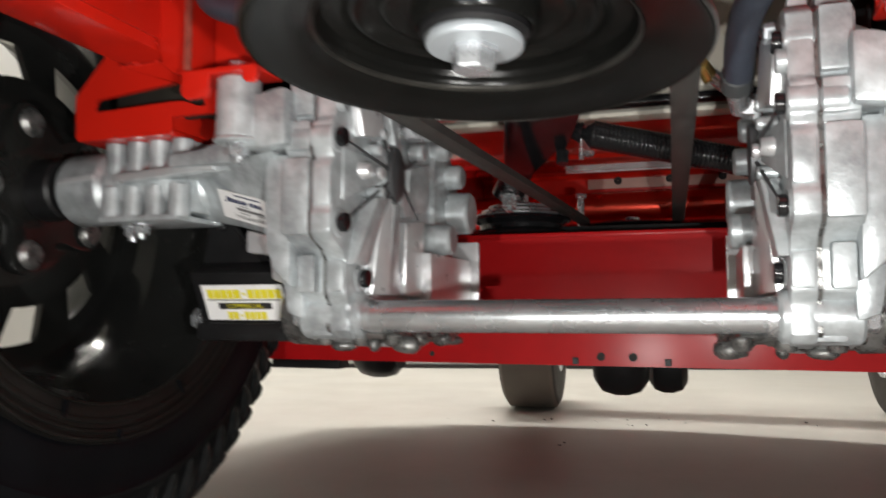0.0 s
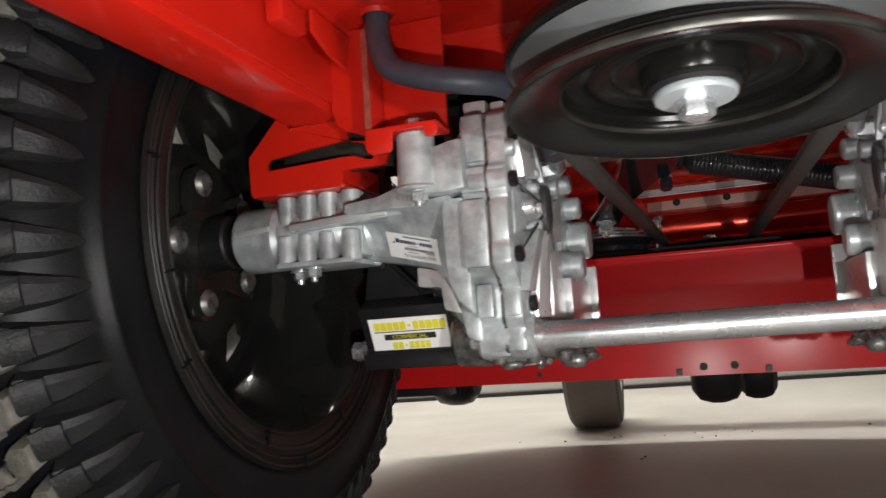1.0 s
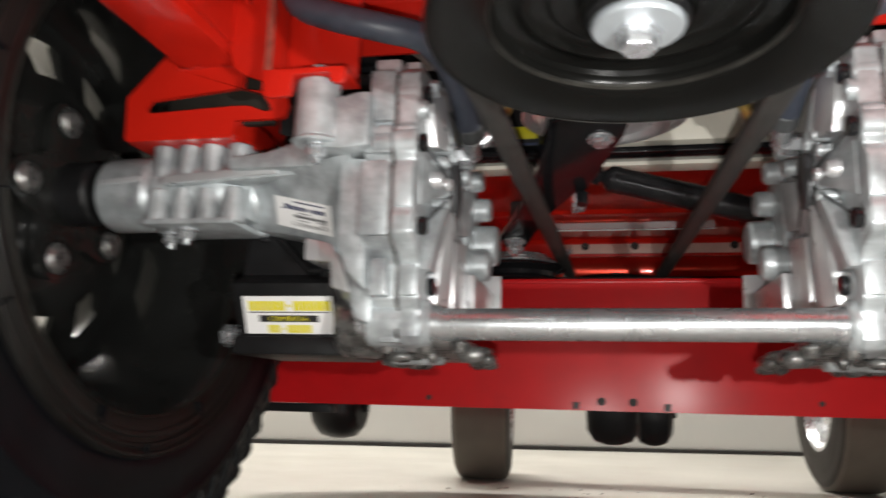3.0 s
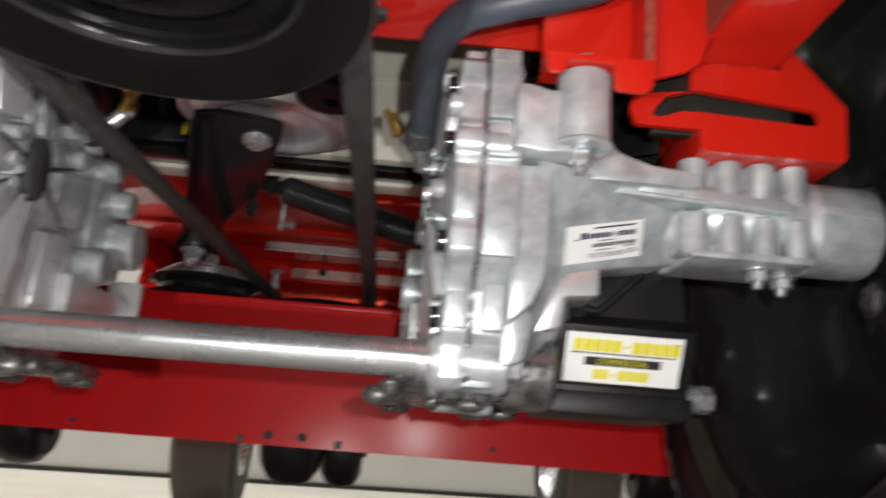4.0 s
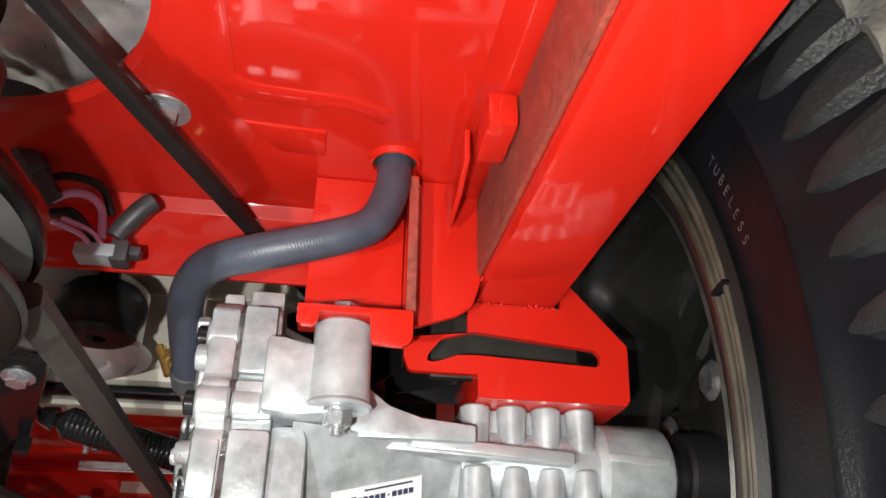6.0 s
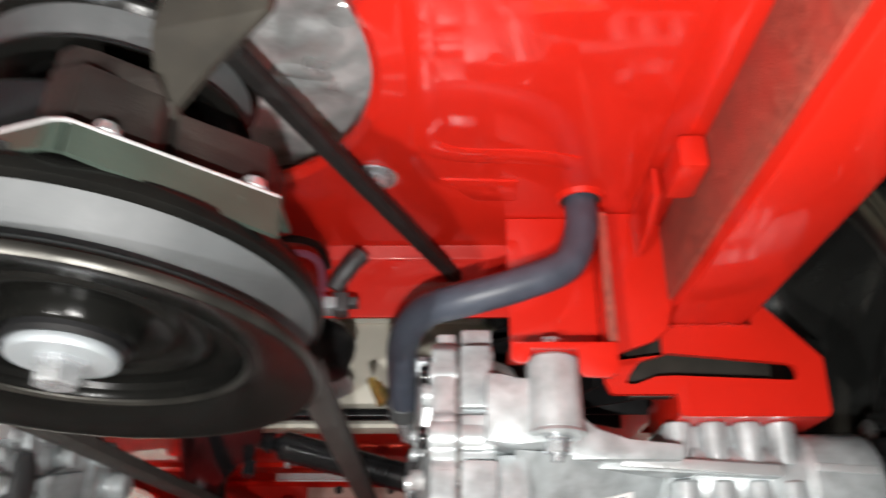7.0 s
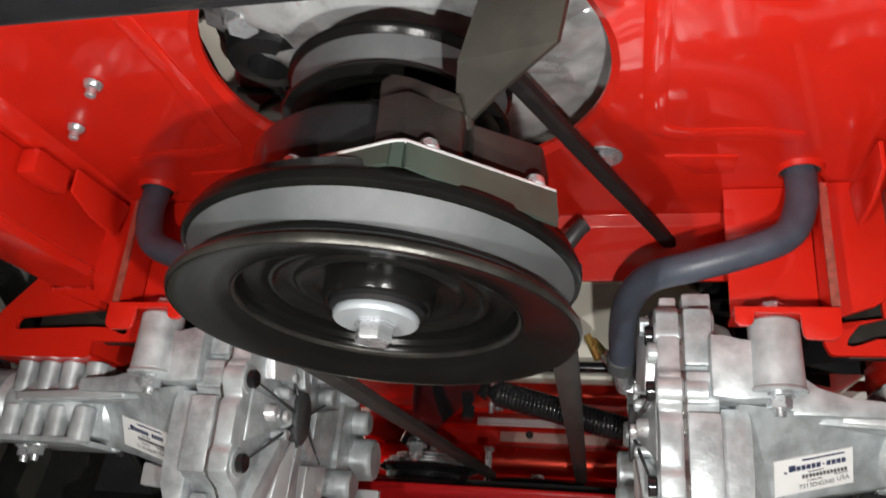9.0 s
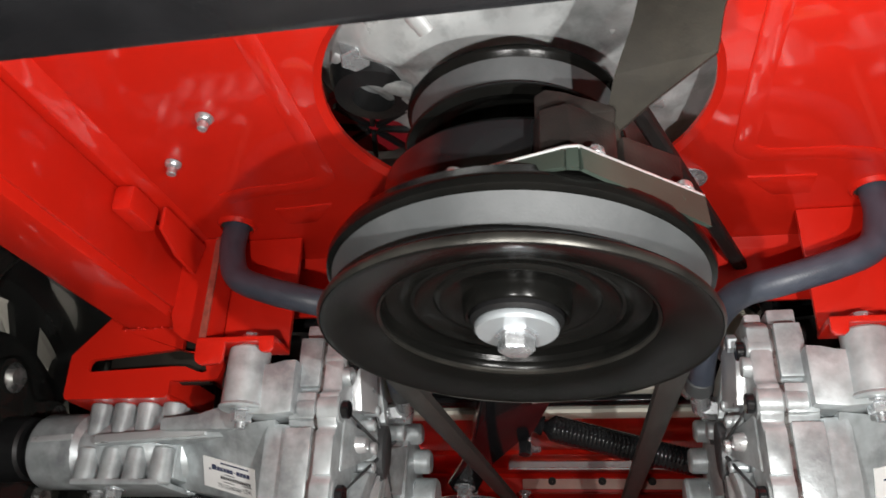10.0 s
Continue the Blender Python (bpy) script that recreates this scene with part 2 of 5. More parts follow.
def pipe(points, r, n=14, smooth=10, flat=None):
    """A round (or, with flat=(width, height), a rectangular) bar along a smooth line through the points."""
    def add(bm):
        pts = [Vector(p) for p in points]
        line = []
        if smooth and len(pts) > 2:
            ext = [pts[0] * 2 - pts[1]] + pts + [pts[-1] * 2 - pts[-2]]
            for i in range(1, len(ext) - 2):
                a, b, c, d = ext[i - 1:i + 3]
                for k in range(smooth):
                    t = k / smooth
                    line.append(0.5 * (2 * b + (c - a) * t + (2 * a - 5 * b + 4 * c - d) * t * t + (3 * b - a - 3 * c + d) * t ** 3))
            line.append(pts[-1])
        else:
            line = pts
        up, rings = None, []
        for i, p in enumerate(line):
            way = (line[min(i + 1, len(line) - 1)] - line[max(i - 1, 0)]).normalized()
            if up is None:
                up = Vector((0, 0, 1)) if flat else way.orthogonal()
            up = (up - way * up.dot(way)).normalized()
            side = way.cross(up)
            if flat:
                w, h = flat
                ring = [p + side * a * w / 2 + up * b * h / 2 for a, b in ((-1, -0.6), (-0.6, -1), (0.6, -1), (1, -0.6), (1, 0.6), (0.6, 1), (-0.6, 1), (-1, 0.6))]
            else:
                ring = [p + (up * math.cos(k * math.tau / n) + side * math.sin(k * math.tau / n)) * r for k in range(n)]
            rings.append([bm.verts.new(v) for v in ring])
        for a, b in zip(rings, rings[1:]):
            k = len(a)
            for i in range(k):
                bm.faces.new((a[i], a[(i + 1) % k], b[(i + 1) % k], b[i]))
        bm.faces.new(rings[0][::-1])
        bm.faces.new(rings[-1])
    return add


def lathe(profile, center, axis="z", n=64, close=True, m=None, mats=None):
    """Turns (radius, along) points about an axis through center."""
    def add(bm):
        sub = bmesh.new()
        rings = []
        for r, h in profile:
            ring = []
            for i in range(n):
                c, s_ = math.cos(i * math.tau / n) * r, math.sin(i * math.tau / n) * r
                co = {"z": (c, s_, h), "x": (h, c, s_), "y": (c, h, s_)}[axis]
                ring.append(sub.verts.new(co))
            rings.append(ring)
        k = len(rings)
        for j in range(k if close else k - 1):
            a, b = rings[j], rings[(j + 1) % k]
            for i in range(n):
                f = sub.faces.new((a[i], a[(i + 1) % n], b[(i + 1) % n], b[i]))
                if mats:
                    f.material_index = mats[j]
        if not close:
            sub.faces.new(rings[0])
            sub.faces.new(rings[-1])
        join(bm, sub, Matrix.Translation(center) @ m if m else Matrix.Translation(center))
    return add


def hexhead(at, way, r=0.006, h=0.005, washer=0.0, stud=0.0):
    def add(bm):
        p, d = Vector(at), Vector(way).normalized()
        if washer:
            rod(p, p + d * 0.0016, washer, n=20, bevel=0.0004)(bm)
            p = p + d * 0.0016
        rod(p, p + d * h, r, r * 0.97, 6, 0.0006)(bm)
        if stud:
            rod(p + d * h, p + d * (h + stud), r * 0.5, r * 0.45, 10)(bm)
    return add


def ring_of(cy, cz, ry, rz, x, n=28, power=2.0):
    out = []
    for i in range(n):
        a = i * math.tau / n
        c, s_ = math.cos(a), math.sin(a)
        out.append((x, cy + math.copysign(abs(c) ** (2 / power), c) * ry, cz + math.copysign(abs(s_) ** (2 / power), s_) * rz))
    return out


def loft(rings):
    def add(bm):
        made = [[bm.verts.new(p) for p in ring] for ring in rings]
        n = len(made[0])
        for a, b in zip(made, made[1:]):
            for i in range(n):
                bm.faces.new((a[i], a[(i + 1) % n], b[(i + 1) % n], b[i]))
        bm.faces.new(made[0][::-1])
        bm.faces.new(made[-1])
    return add


def text_mesh(word, size, m, name="lettering", depth=0.0):
    cu = bpy.data.curves.new(name, "FONT")
    cu.body, cu.size, cu.align_x, cu.align_y, cu.extrude = word, size, "CENTER", "CENTER", depth
    tmp = bpy.data.objects.new(name, cu)
    scene.collection.objects.link(tmp)
    me = bpy.data.meshes.new_from_object(tmp.evaluated_get(bpy.context.evaluated_depsgraph_get()))
    bpy.data.objects.remove(tmp)
    me.transform(m)
    me.name = name
    return me


def letters(name, word, size, m, material, parent, label=""):
    me = text_mesh(word, size, m, name)
    me.materials.append(material)
    ob = new(name, me)
    ob.parent = parent
    ob.matrix_parent_inverse = base_of(parent).inverted()
    if label:
        ob["label"] = label
    return ob


# ---------- floor and room ----------
solid("floor", grow(box(-5, 5, -4, 5.5, -0.12, 0.0)), CONCRETE, "pale sealed concrete garage floor with faint stains", "floor", kind="structure")
wall_turn = pose(-0.4, 2.36, 0, 0, 0, 14)
solid("wall_north", grow(box(-6, 6, 0, 0.12, 0.012, 2.7, 0.004, wall_turn)), WALLPAINT, "white painted panel wall behind the machine", "wall", kind="structure")
solid("trim", grow(box(-6, 6, -0.012, 0.1, 0.0, 0.0118, 0.002, wall_turn)), DARKGAP, "dark strip along the foot of the white wall", "seal", kind="structure")
solid("wall_south", grow(box(-5, 5, -4.12, -4, 0, 2.7)), WALLPAINT, "white painted garage wall behind the camera", "wall", kind="structure")
solid("wall_east", grow(box(5, 5.12, -4.12, 5.5, 0, 2.7)), WALLPAINT, "white painted garage side wall", "wall", kind="structure")
solid("wall_west", grow(box(-5.12, -5, -4.12, 5.5, 0, 2.7)), WALLPAINT, "white painted garage side wall", "wall", kind="structure")
solid("ceiling", grow(box(-5.12, 5.12, -4.12, 5.5, 2.7, 2.82)), CEILPAINT, "plain pale garage ceiling", "ceiling", kind="structure")

# low storage shelf with packages against the wall
shelf_at = pose(0.84, 2.24, 0, 0, 0, -29.5)
rack = thing("storage_shelf", (0.84, 2.24, 0), "low black plastic storage shelf against the wall", "shelf")
part("shelf_base", grow(box(0, 0.90, 0, 0.24, 0.0, 0.054, 0.008, shelf_at)), BLACKPLASTIC, rack)
part("shelf_top", grow(box(-0.008, 0.908, -0.008, 0.248, 0.0545, 0.064, 0.003, shelf_at)), STRAP, rack, "grey worn shelf board")
for x0, w, h, material, name, lab in ((0.012, 0.055, 0.15, WALLPAINT, "carton", "white cardboard carton on the shelf"), (0.176, 0.022, 0.045, CEILPAINT, "carton", "small pale carton on the shelf"), (0.205, 0.036, 0.14, YELLOW, "bottle", "yellow plastic bottle on the shelf"), (0.262, 0.16, 0.13, BLUE, "carton", "blue cardboard carton on the shelf"), (0.46, 0.2, 0.20, WALLPAINT, "carton", "white cardboard carton at the shelf's end")):
    if name == "bottle":
        p0 = shelf_at @ Vector((x0 + 0.018, 0.06, 0))
        solid(name, grow(lathe([(0.004, 0.0645), (0.017, 0.0645), (0.019, 0.068), (0.019, 0.150), (0.016, 0.165), (0.009, 0.176), (0.009, 0.200), (0.004, 0.200)], (p0.x, p0.y, 0), "z", 24)), material, lab, "bottle")
    else:
        solid(name, grow(box(x0, x0 + w, 0.04, 0.16, 0.0645, 0.0645 + h, 0.003, shelf_at)), material, lab, "carton")

# ---------- rear wheels ----------
WY, WZ, TYRE_R = 0.148, 0.292, 0.292


def rear_wheel(s, label):
    c = Vector((0, WY, WZ))
    w = thing("drive_wheel", (s * 0.42, WY, 0), label, "drive wheel", "drive wheels")
    prof = [(0.172, 0.318), (0.180, 0.3120), (0.188, 0.3105), (0.200, 0.3095), (0.2135, 0.3090), (0.2165, 0.3075), (0.2190, 0.3085), (0.2208, 0.3115), (0.228, 0.3145), (0.238, 0.3185), (0.250, 0.3250), (0.261, 0.3350), (0.270, 0.3480), (0.276, 0.3640),
            (0.279, 0.385), (0.280, 0.43), (0.279, 0.475), (0.272, 0.500), (0.255, 0.520), (0.220, 0.535), (0.180, 0.53), (0.170, 0.52), (0.168, 0.42)]
    tyre = part("tyre", grow(lathe(prof, c, "x", 96)), RUBBER, w, "black rubber tyre with a ribbed sidewall", s)
    n = 62

    def block(zig, x, wid, a0, dr):
        bm = bmesh.new()
        low, high = [], []
        for px, pa in zig:
            for r, store, f in ((0.277, low, 1.0), (0.2925, high, 0.9)):
                xk, ak = x + px * wid * (1.0 if f == 1 else 0.95), pa * 0.90 * math.tau / n * (1.04 if f == 1 else 0.97) + a0
                rr = r + (dr if f < 1 else 0) - 0.0085 * ((xk - 0.43) / 0.07) ** 2
                store.append(bm.verts.new((xk, WY + rr * math.cos(ak), WZ + rr * math.sin(ak))))
        bm.faces.new(high)
        k = len(low)
        for i in range(k):
            bm.faces.new((low[i], low[(i + 1) % k], high[(i + 1) % k], high[i]))
        top = [e for e in bm.edges if all(v in high for v in e.verts)]
        bmesh.ops.bevel(bm, geom=top, offset=0.0016, segments=2, profile=0.6, affect="EDGES")
        return bm
    upper = ((0.49, -0.23), (0.31, -0.15), (-0.35, -0.47), (-0.50, -0.28), (-0.485, -0.14), (-0.36, -0.17), (0.06, -0.01), (0.30, 0.02), (0.51, -0.06))
    lower = ((0.515, -0.03), (0.30, 0.06), (0.06, 0.03), (-0.36, -0.13), (-0.48, -0.10), (-0.46, 0.06), (-0.28, 0.0), (0.31, 0.48), (0.53, 0.16))
    small = ((-0.5, -0.36), (0.1, -0.40), (0.5, -0.18), (0.30, 0.05), (0.5, 0.30), (-0.1, 0.36), (-0.5, 0.24))
    for x, wid, off, shapes in ((0.3400, 0.013, 0.25, (small,)), (0.3640, 0.034, 0.75, (upper, lower)), (0.4040, 0.036, 0.25, (upper, lower)), (0.4450, 0.036, 0.75, (upper, lower)), (0.4850, 0.032, 0.25, (upper, lower))):
        whole = bmesh.new()
        for shape in shapes:
            join(whole, block(shape, x, wid, 0.0, 0.0))
        data = finish("tread_block", whole, TREAD, s, 45)
        for k in range(n):
            ob = new("tread_block", data)
            a = (k + off) * math.tau / n
            spin = Matrix.Translation((0, WY, WZ)) @ Matrix.Rotation(a, 4, "X") @ Matrix.Translation((0, -WY, -WZ))
            ob.parent = tyre
            ob.matrix_basis = spin
    # low bars that run from the sidewall ridge over the shoulder
    line = [(0.2250, 0.3132), (0.2300, 0.3153), (0.2370, 0.3178), (0.244, 0.3210), (0.250, 0.3250), (0.256, 0.3300), (0.262, 0.3360)]
    bm = bmesh.new()
    rows_ = []
    for i, (r, x) in enumerate(line):
        t_ = i / 6
        lift = 0.0012 + 0.0078 * t_ ** 0.8
        nx, nr = -math.cos(t_ * 1.2), math.sin(t_ * 1.2)
        half = math.tau / n * (0.05 + 0.41 * t_ ** 0.5)
        skew = -0.014 * t_ * t_
        row = []
        for da, q in ((-1.08, -0.003), (-0.86, lift * 0.9), (-0.45, lift * 1.1), (0.55, lift * 0.75), (1.08, -0.003)):
            rr, xx, aa = r + nr * q, x + nx * q, da * half + skew
            row.append(bm.verts.new((xx, WY + rr * math.cos(aa), WZ + rr * math.sin(aa))))
        rows_.append(row)
    for ra, rb in zip(rows_, rows_[1:]):
        for i in range(4):
            bm.faces.new((ra[i], ra[i + 1], rb[i + 1], rb[i]))
    bm.faces.new(rows_[0])
    bm.faces.new(rows_[-1][::-1])
    data = finish("shoulder_lug", bm, LUG, s, 30)
    for k in range(n):
        ob = new("shoulder_lug", data)
        ob.parent = tyre
        ob.matrix_basis = Matrix.Translation((0, WY, WZ)) @ Matrix.Rotation((k + 0.25) * math.tau / n, 4, "X") @ Matrix.Translation((0, -WY, -WZ))
    bm = bmesh.new()
    ends = []
    for r, x, half in ((0.2540, 0.3270, 0.32), (0.2590, 0.3320, 0.38), (0.2650, 0.3380, 0.36)):
        ring = []
        for da, q in ((-1.1, -0.004), (-0.9, 0.0085), (-0.35, 0.0105), (0.5, 0.0100), (0.85, 0.0075), (1.1, -0.004)):
            aa = da * half * math.tau / n - 0.014
            ring.append(bm.verts.new((x - 0.55 * q, WY + (r + 0.85 * q) * math.cos(aa), WZ + (r + 0.85 * q) * math.sin(aa))))
        ends.append(ring)
    for ra, rb in zip(ends, ends[1:]):
        for i in range(5):
            bm.faces.new((ra[i], ra[i + 1], rb[i + 1], rb[i]))
    bm.faces.new(ends[0])
    bm.faces.new(ends[-1][::-1])
    # left blocks take the darker rubber: weaker torch light put into the colour
    data = finish("shoulder_block", bm, TREAD if s > 0 else LUG, s, 40)
    for k in range(n):
        ob = new("shoulder_block", data)
        ob.parent = tyre
        ob.matrix_basis = Matrix.Translation((0, WY, WZ)) @ Matrix.Rotation((k + 0.25) * math.tau / n, 4, "X") @ Matrix.Translation((0, -WY, -WZ))
    rim = part("rim", grow(lathe([(0.160, 0.3165), (0.1520, 0.328), (0.1490, 0.345), (0.1440, 0.362), (0.1440, 0.372), (0.1395, 0.376), (0.1395, 0.388), (0.1435, 0.392), (0.1435, 0.404), (0.1385, 0.409), (0.1385, 0.420), (0.1430, 0.424), (0.1430, 0.47), (0.170, 0.515), (0.166, 0.517), (0.136, 0.472), (0.134, 0.405), (0.138, 0.362), (0.1455, 0.342), (0.1490, 0.326), (0.1550, 0.3150)], c, "x", 96)), RIM, w, "black steel wheel rim", s)
    part("flange", grow(lathe([(0.1560, 0.3140), (0.1550, 0.3160), (0.1600, 0.3190), (0.1800, 0.3160), (0.1825, 0.3105), (0.1812, 0.3072), (0.1795, 0.3086), (0.1740, 0.3098), (0.1715, 0.3112), (0.1640, 0.3118), (0.1600, 0.3122)], c, "x", 96)), RIMEDGE, rim, "broad dark rim flange", s)
    for r0, r1, x0 in ((0.1640, 0.1688, 0.3098), (0.1716, 0.1752, 0.3084), (0.1772, 0.1806, 0.3066)):
        part("flange_ridge", grow(lathe([(r0, x0 + 0.0030), (r0 + 0.0006, x0 + 0.0006), (r0 + 0.0016, x0), (r1 - 0.0010, x0), (r1 - 0.0002, x0 + 0.0008), (r1, x0 + 0.0030)], c, "x", 96)), RIMDUST if s > 0 else RIMEDGE, rim, "olive dusty pressed ridge" if s > 0 else "", s)
    part("flange_edge", grow(lathe([(0.1562, 0.3136), (0.1548, 0.3150), (0.1542, 0.3135), (0.1556, 0.3122)], c, "x", 96)), WORN, rim, "thin bare worn rim edge", s)
    for k in range(14):
        a = k * math.tau / 14 + 0.11 * math.sin(k * 2.3)
        r0, r1 = ((0.1570, 0.1680), (0.1725, 0.1815))[k % 2]
        place = Matrix.Translation((0, WY, WZ)) @ Matrix.Rotation(a, 4, "X")
        part("nick", grow(box(0.3082 if k % 2 == 0 else 0.3052, 0.3130, -0.0006, 0.0006, r0, r1, 0, place)), RUBBER, rim, "", s)
    bm = bmesh.new()
    spokes, steps = 10, 8
    radii = [0.026, 0.05, 0.074, 0.088, 0.118, 0.130, 0.145]
    depth = [0.398, 0.398, 0.400, 0.412, 0.425, 0.428, 0.428]
    na = spokes * steps
    grid = [[[bm.verts.new((d + t_, WY + r * math.cos(i * math.tau / na + 0.12), WZ + r * math.sin(i * math.tau / na + 0.12))) for i in range(na)] for r, d in zip(radii, depth)] for t_ in (0.0, 0.006)]
    for j in range(len(radii) - 1):
        for i in range(na):
            ph = (i % steps) / steps
            hole = j == 3 and 0.2 <= ph < 0.75
            if hole:
                continue
            i2 = (i + 1) % na
            bm.faces.new((grid[0][j][i], grid[0][j][i2], grid[0][j + 1][i2], grid[0][j + 1][i]))
            bm.faces.new((grid[1][j][i], grid[1][j + 1][i], grid[1][j + 1][i2], grid[1][j][i2]))
    twin = {a: b for ra, rb in zip(grid[0], grid[1]) for a, b in zip(ra, rb)}
    for e in [e for e in bm.edges if len(e.link_faces) == 1 and e.verts[0] in twin]:
        bm.faces.new((e.verts[0], e.verts[1], twin[e.verts[1]], twin[e.verts[0]]))
    disc = part("wheel_disc", bm, RIM, rim, "black slotted wheel disc", s)
    part("hub", grow(rod((0.366, WY, WZ), (0.389, WY, WZ), 0.0225, 0.0235, 32, 0.002)), BLACKPLASTIC, w, "dark wheel hub", s)
    lobes = []
    for k in range(50):
        a = k * math.tau / 50
        r = 0.054 + 0.013 * math.cos(5 * (a - radians(-106)))
        lobes.append((WY + r * math.cos(a), WZ + r * math.sin(a)))
    part("hub_flange", grow(prism(lobes, "x", 0.3875, 0.3965, 0.0015)), RIM, w, "dark steel five-lobed hub flange", s)
    for k in range(5):
        a = k * math.tau / 5 + radians(-106)
        p = (0.387, WY + 0.0515 * math.cos(a), WZ + 0.0515 * math.sin(a))
        part("wheel_stud", grow(rod(p, (0.3815, p[1], p[2]), 0.0112, 0.0095, 20, 0.002)), PAN, w, "dull steel wheel stud head", s)
    # raised sidewall wording
    if s > 0:
        for k, ch in enumerate("TUBELESS"):
            a = radians(23.3 - 1.70 * k)
            r = 0.195
            p = Vector((0.3088, WY - r * math.cos(a), WZ + r * math.sin(a)))
            rad = Vector((0, -math.cos(a), math.sin(a)))
            tan = Vector((0, -math.sin(a), -math.cos(a)))
            m = Matrix((( 0, 0, -1, p.x), (tan.y, rad.y, 0, p.y), (tan.z, rad.z, 0, p.z), (0, 0, 0, 1)))
            letters("lettering", ch, 0.0058, m, ARM, tyre)
    return w


rear_wheel(1, "black rear drive wheel with chunky turf tyre beside the red rail")
rear_wheel(-1, "black rear drive wheel with dusty turf tyre and slotted disc")


# ---------- front caster wheels ----------
def caster(x, y, turn, label):
    w = thing("caster_wheel", (x, y, 0), label, "caster wheel", "front casters")
    m = pose(0, 0, 0, 0, 0, turn)
    tread = [(0.120, -0.0450), (0.1590, -0.0500), (0.1655, -0.0450), (0.1675, -0.030), (0.168, 0.0), (0.1675, 0.030), (0.1655, 0.0450), (0.1590, 0.0500), (0.120, 0.0450)]
    part("tyre", grow(lathe(tread, (x, y, 0.168), "x", 64, m=m)), CASTERRUBBER, w, "smooth grey-brown caster tyre")
    for sx in (-1, 1):
        wall = [(0.1595, 0.0495), (0.1540, 0.0530), (0.1480, 0.0545), (0.1400, 0.0540), (0.1330, 0.0555), (0.1150, 0.0570), (0.0990, 0.0560), (0.0900, 0.0530), (0.0900, 0.0440), (0.1570, 0.0440)]
        part("sidewall", grow(lathe([(r, sx * h) for r, h in wall], (x, y, 0.168), "x", 64, m=m)), CASTERSIDE, w, "dark caster sidewall")
        part("rim", grow(lathe([(0.0940, sx * 0.0500), (0.0925, sx * 0.0550), (0.0880, sx * 0.0560), (0.0800, sx * 0.0400), (0.0560, sx * 0.0350), (0.0300, sx * 0.0430), (0.0200, sx * 0.0480), (0.0120, sx * 0.0480), (0.0120, sx * 0.0200), (0.0880, sx * 0.0200)], (x, y, 0.168), "x", 40, m=m)), ZINC, w, "bright pressed caster rim")
    place = Matrix.Translation((x, y, 0)) @ m
    for sx in (-1, 1):
        part("fork_arm", grow(box(sx * 0.086 - 0.006, sx * 0.086 + 0.006, -0.025, 0.025, 0.15, 0.37, 0.003, place)), RED, w, "red flat steel fork arm")
    part("fork_crown", grow(box(-0.092, 0.092, -0.03, 0.03, 0.358, 0.372, 0.003, place)), RED, w)
    part("axle", grow(lathe([(0.008, -0.1), (0.008, 0.1)], (x, y, 0.168), "x", 12, False, m=m)), ZINC, w)


caster(-0.25, 1.30, 4, "grey-brown front caster wheel standing on the concrete")
caster(0.455, 1.34, 2, "grey-brown front caster wheel with bright rim")

# ---------- cutting deck ----------
deck = thing("mower_deck", (0, 0.8, 0.14), "glossy red steel cutting deck under the machine", "mower deck")
outline = [(-0.60, 0.475), (0.68, 0.475), (0.68, 0.72), (0.60, 0.95), (0.38, 1.06), (0.0, 1.10), (-0.36, 1.06), (-0.54, 0.95), (-0.60, 0.72)]


def shell(points, z0, z1, t):
    def add(bm):
        cx = sum(p[0] for p in points) / len(points)
        cy = sum(p[1] for p in points) / len(points)
        inn = [(cx + (a - cx) * (1 - t), cy + (b - cy) * (1 - t)) for a, b in points]
        rings = [[bm.verts.new((a, b, z)) for a, b in ring] for ring, z in ((inn, z0), (points, z0), (points, z1), (inn, z1))]
        n = len(points)
        for j in range(4):
            for i in range(n):
                bm.faces.new((rings[j][i], rings[j][(i + 1) % n], rings[(j + 1) % 4][(i + 1) % n], rings[(j + 1) % 4][i]))
    return add


part("skirt", grow(shell(outline, 0.1468, 0.276, 0.012)), DECKRED, deck, "glossy red rear skirt")
part("deck_top", grow(prism(outline, "z", 0.276, 0.281, 0.0015)), DECKRED, deck)
# added strip that stands for an unidentified dark band above the deck top
part("dark_edge_band", grow(box(-0.27, 0.21, 0.548, 0.556, 0.2813, 0.2945, 0.001)), BLACKPLASTIC, deck, "added black strip for the dark band above the deck edge")
# solid dark discs: the shade inside the drilled holes is painted on
for hx, hz in ((-0.015, 0.156), (0.016, 0.156), (0.191, 0.159), (-0.192, 0.156)):
    part("hole", grow(rod((hx, 0.4744, hz), (hx, 0.4755, hz), 0.0042 if abs(hx) < 0.1 and hz > 0.152 else 0.0028, None, 14)), DARKGAP, deck, "small dark drilled hole")
for hx in (-0.040, 0.049):
    part("clip", grow(box(hx - 0.003, hx + 0.003, 0.4715, 0.4750, 0.1480, 0.1550, 0.0008), rod((hx, 0.4715, 0.1525), (hx, 0.4700, 0.1525), 0.0022, None, 10, 0.0004)), GROOVE, deck, "small grey clip on the skirt edge")
for x0, x1 in ((-0.385, -0.30),):
    part("bottom_lip", grow(box(x0, x1, 0.476, 0.50, 0.137, 0.1465, 0.001)), BLACKPLASTIC, deck, "short black strip below the skirt")


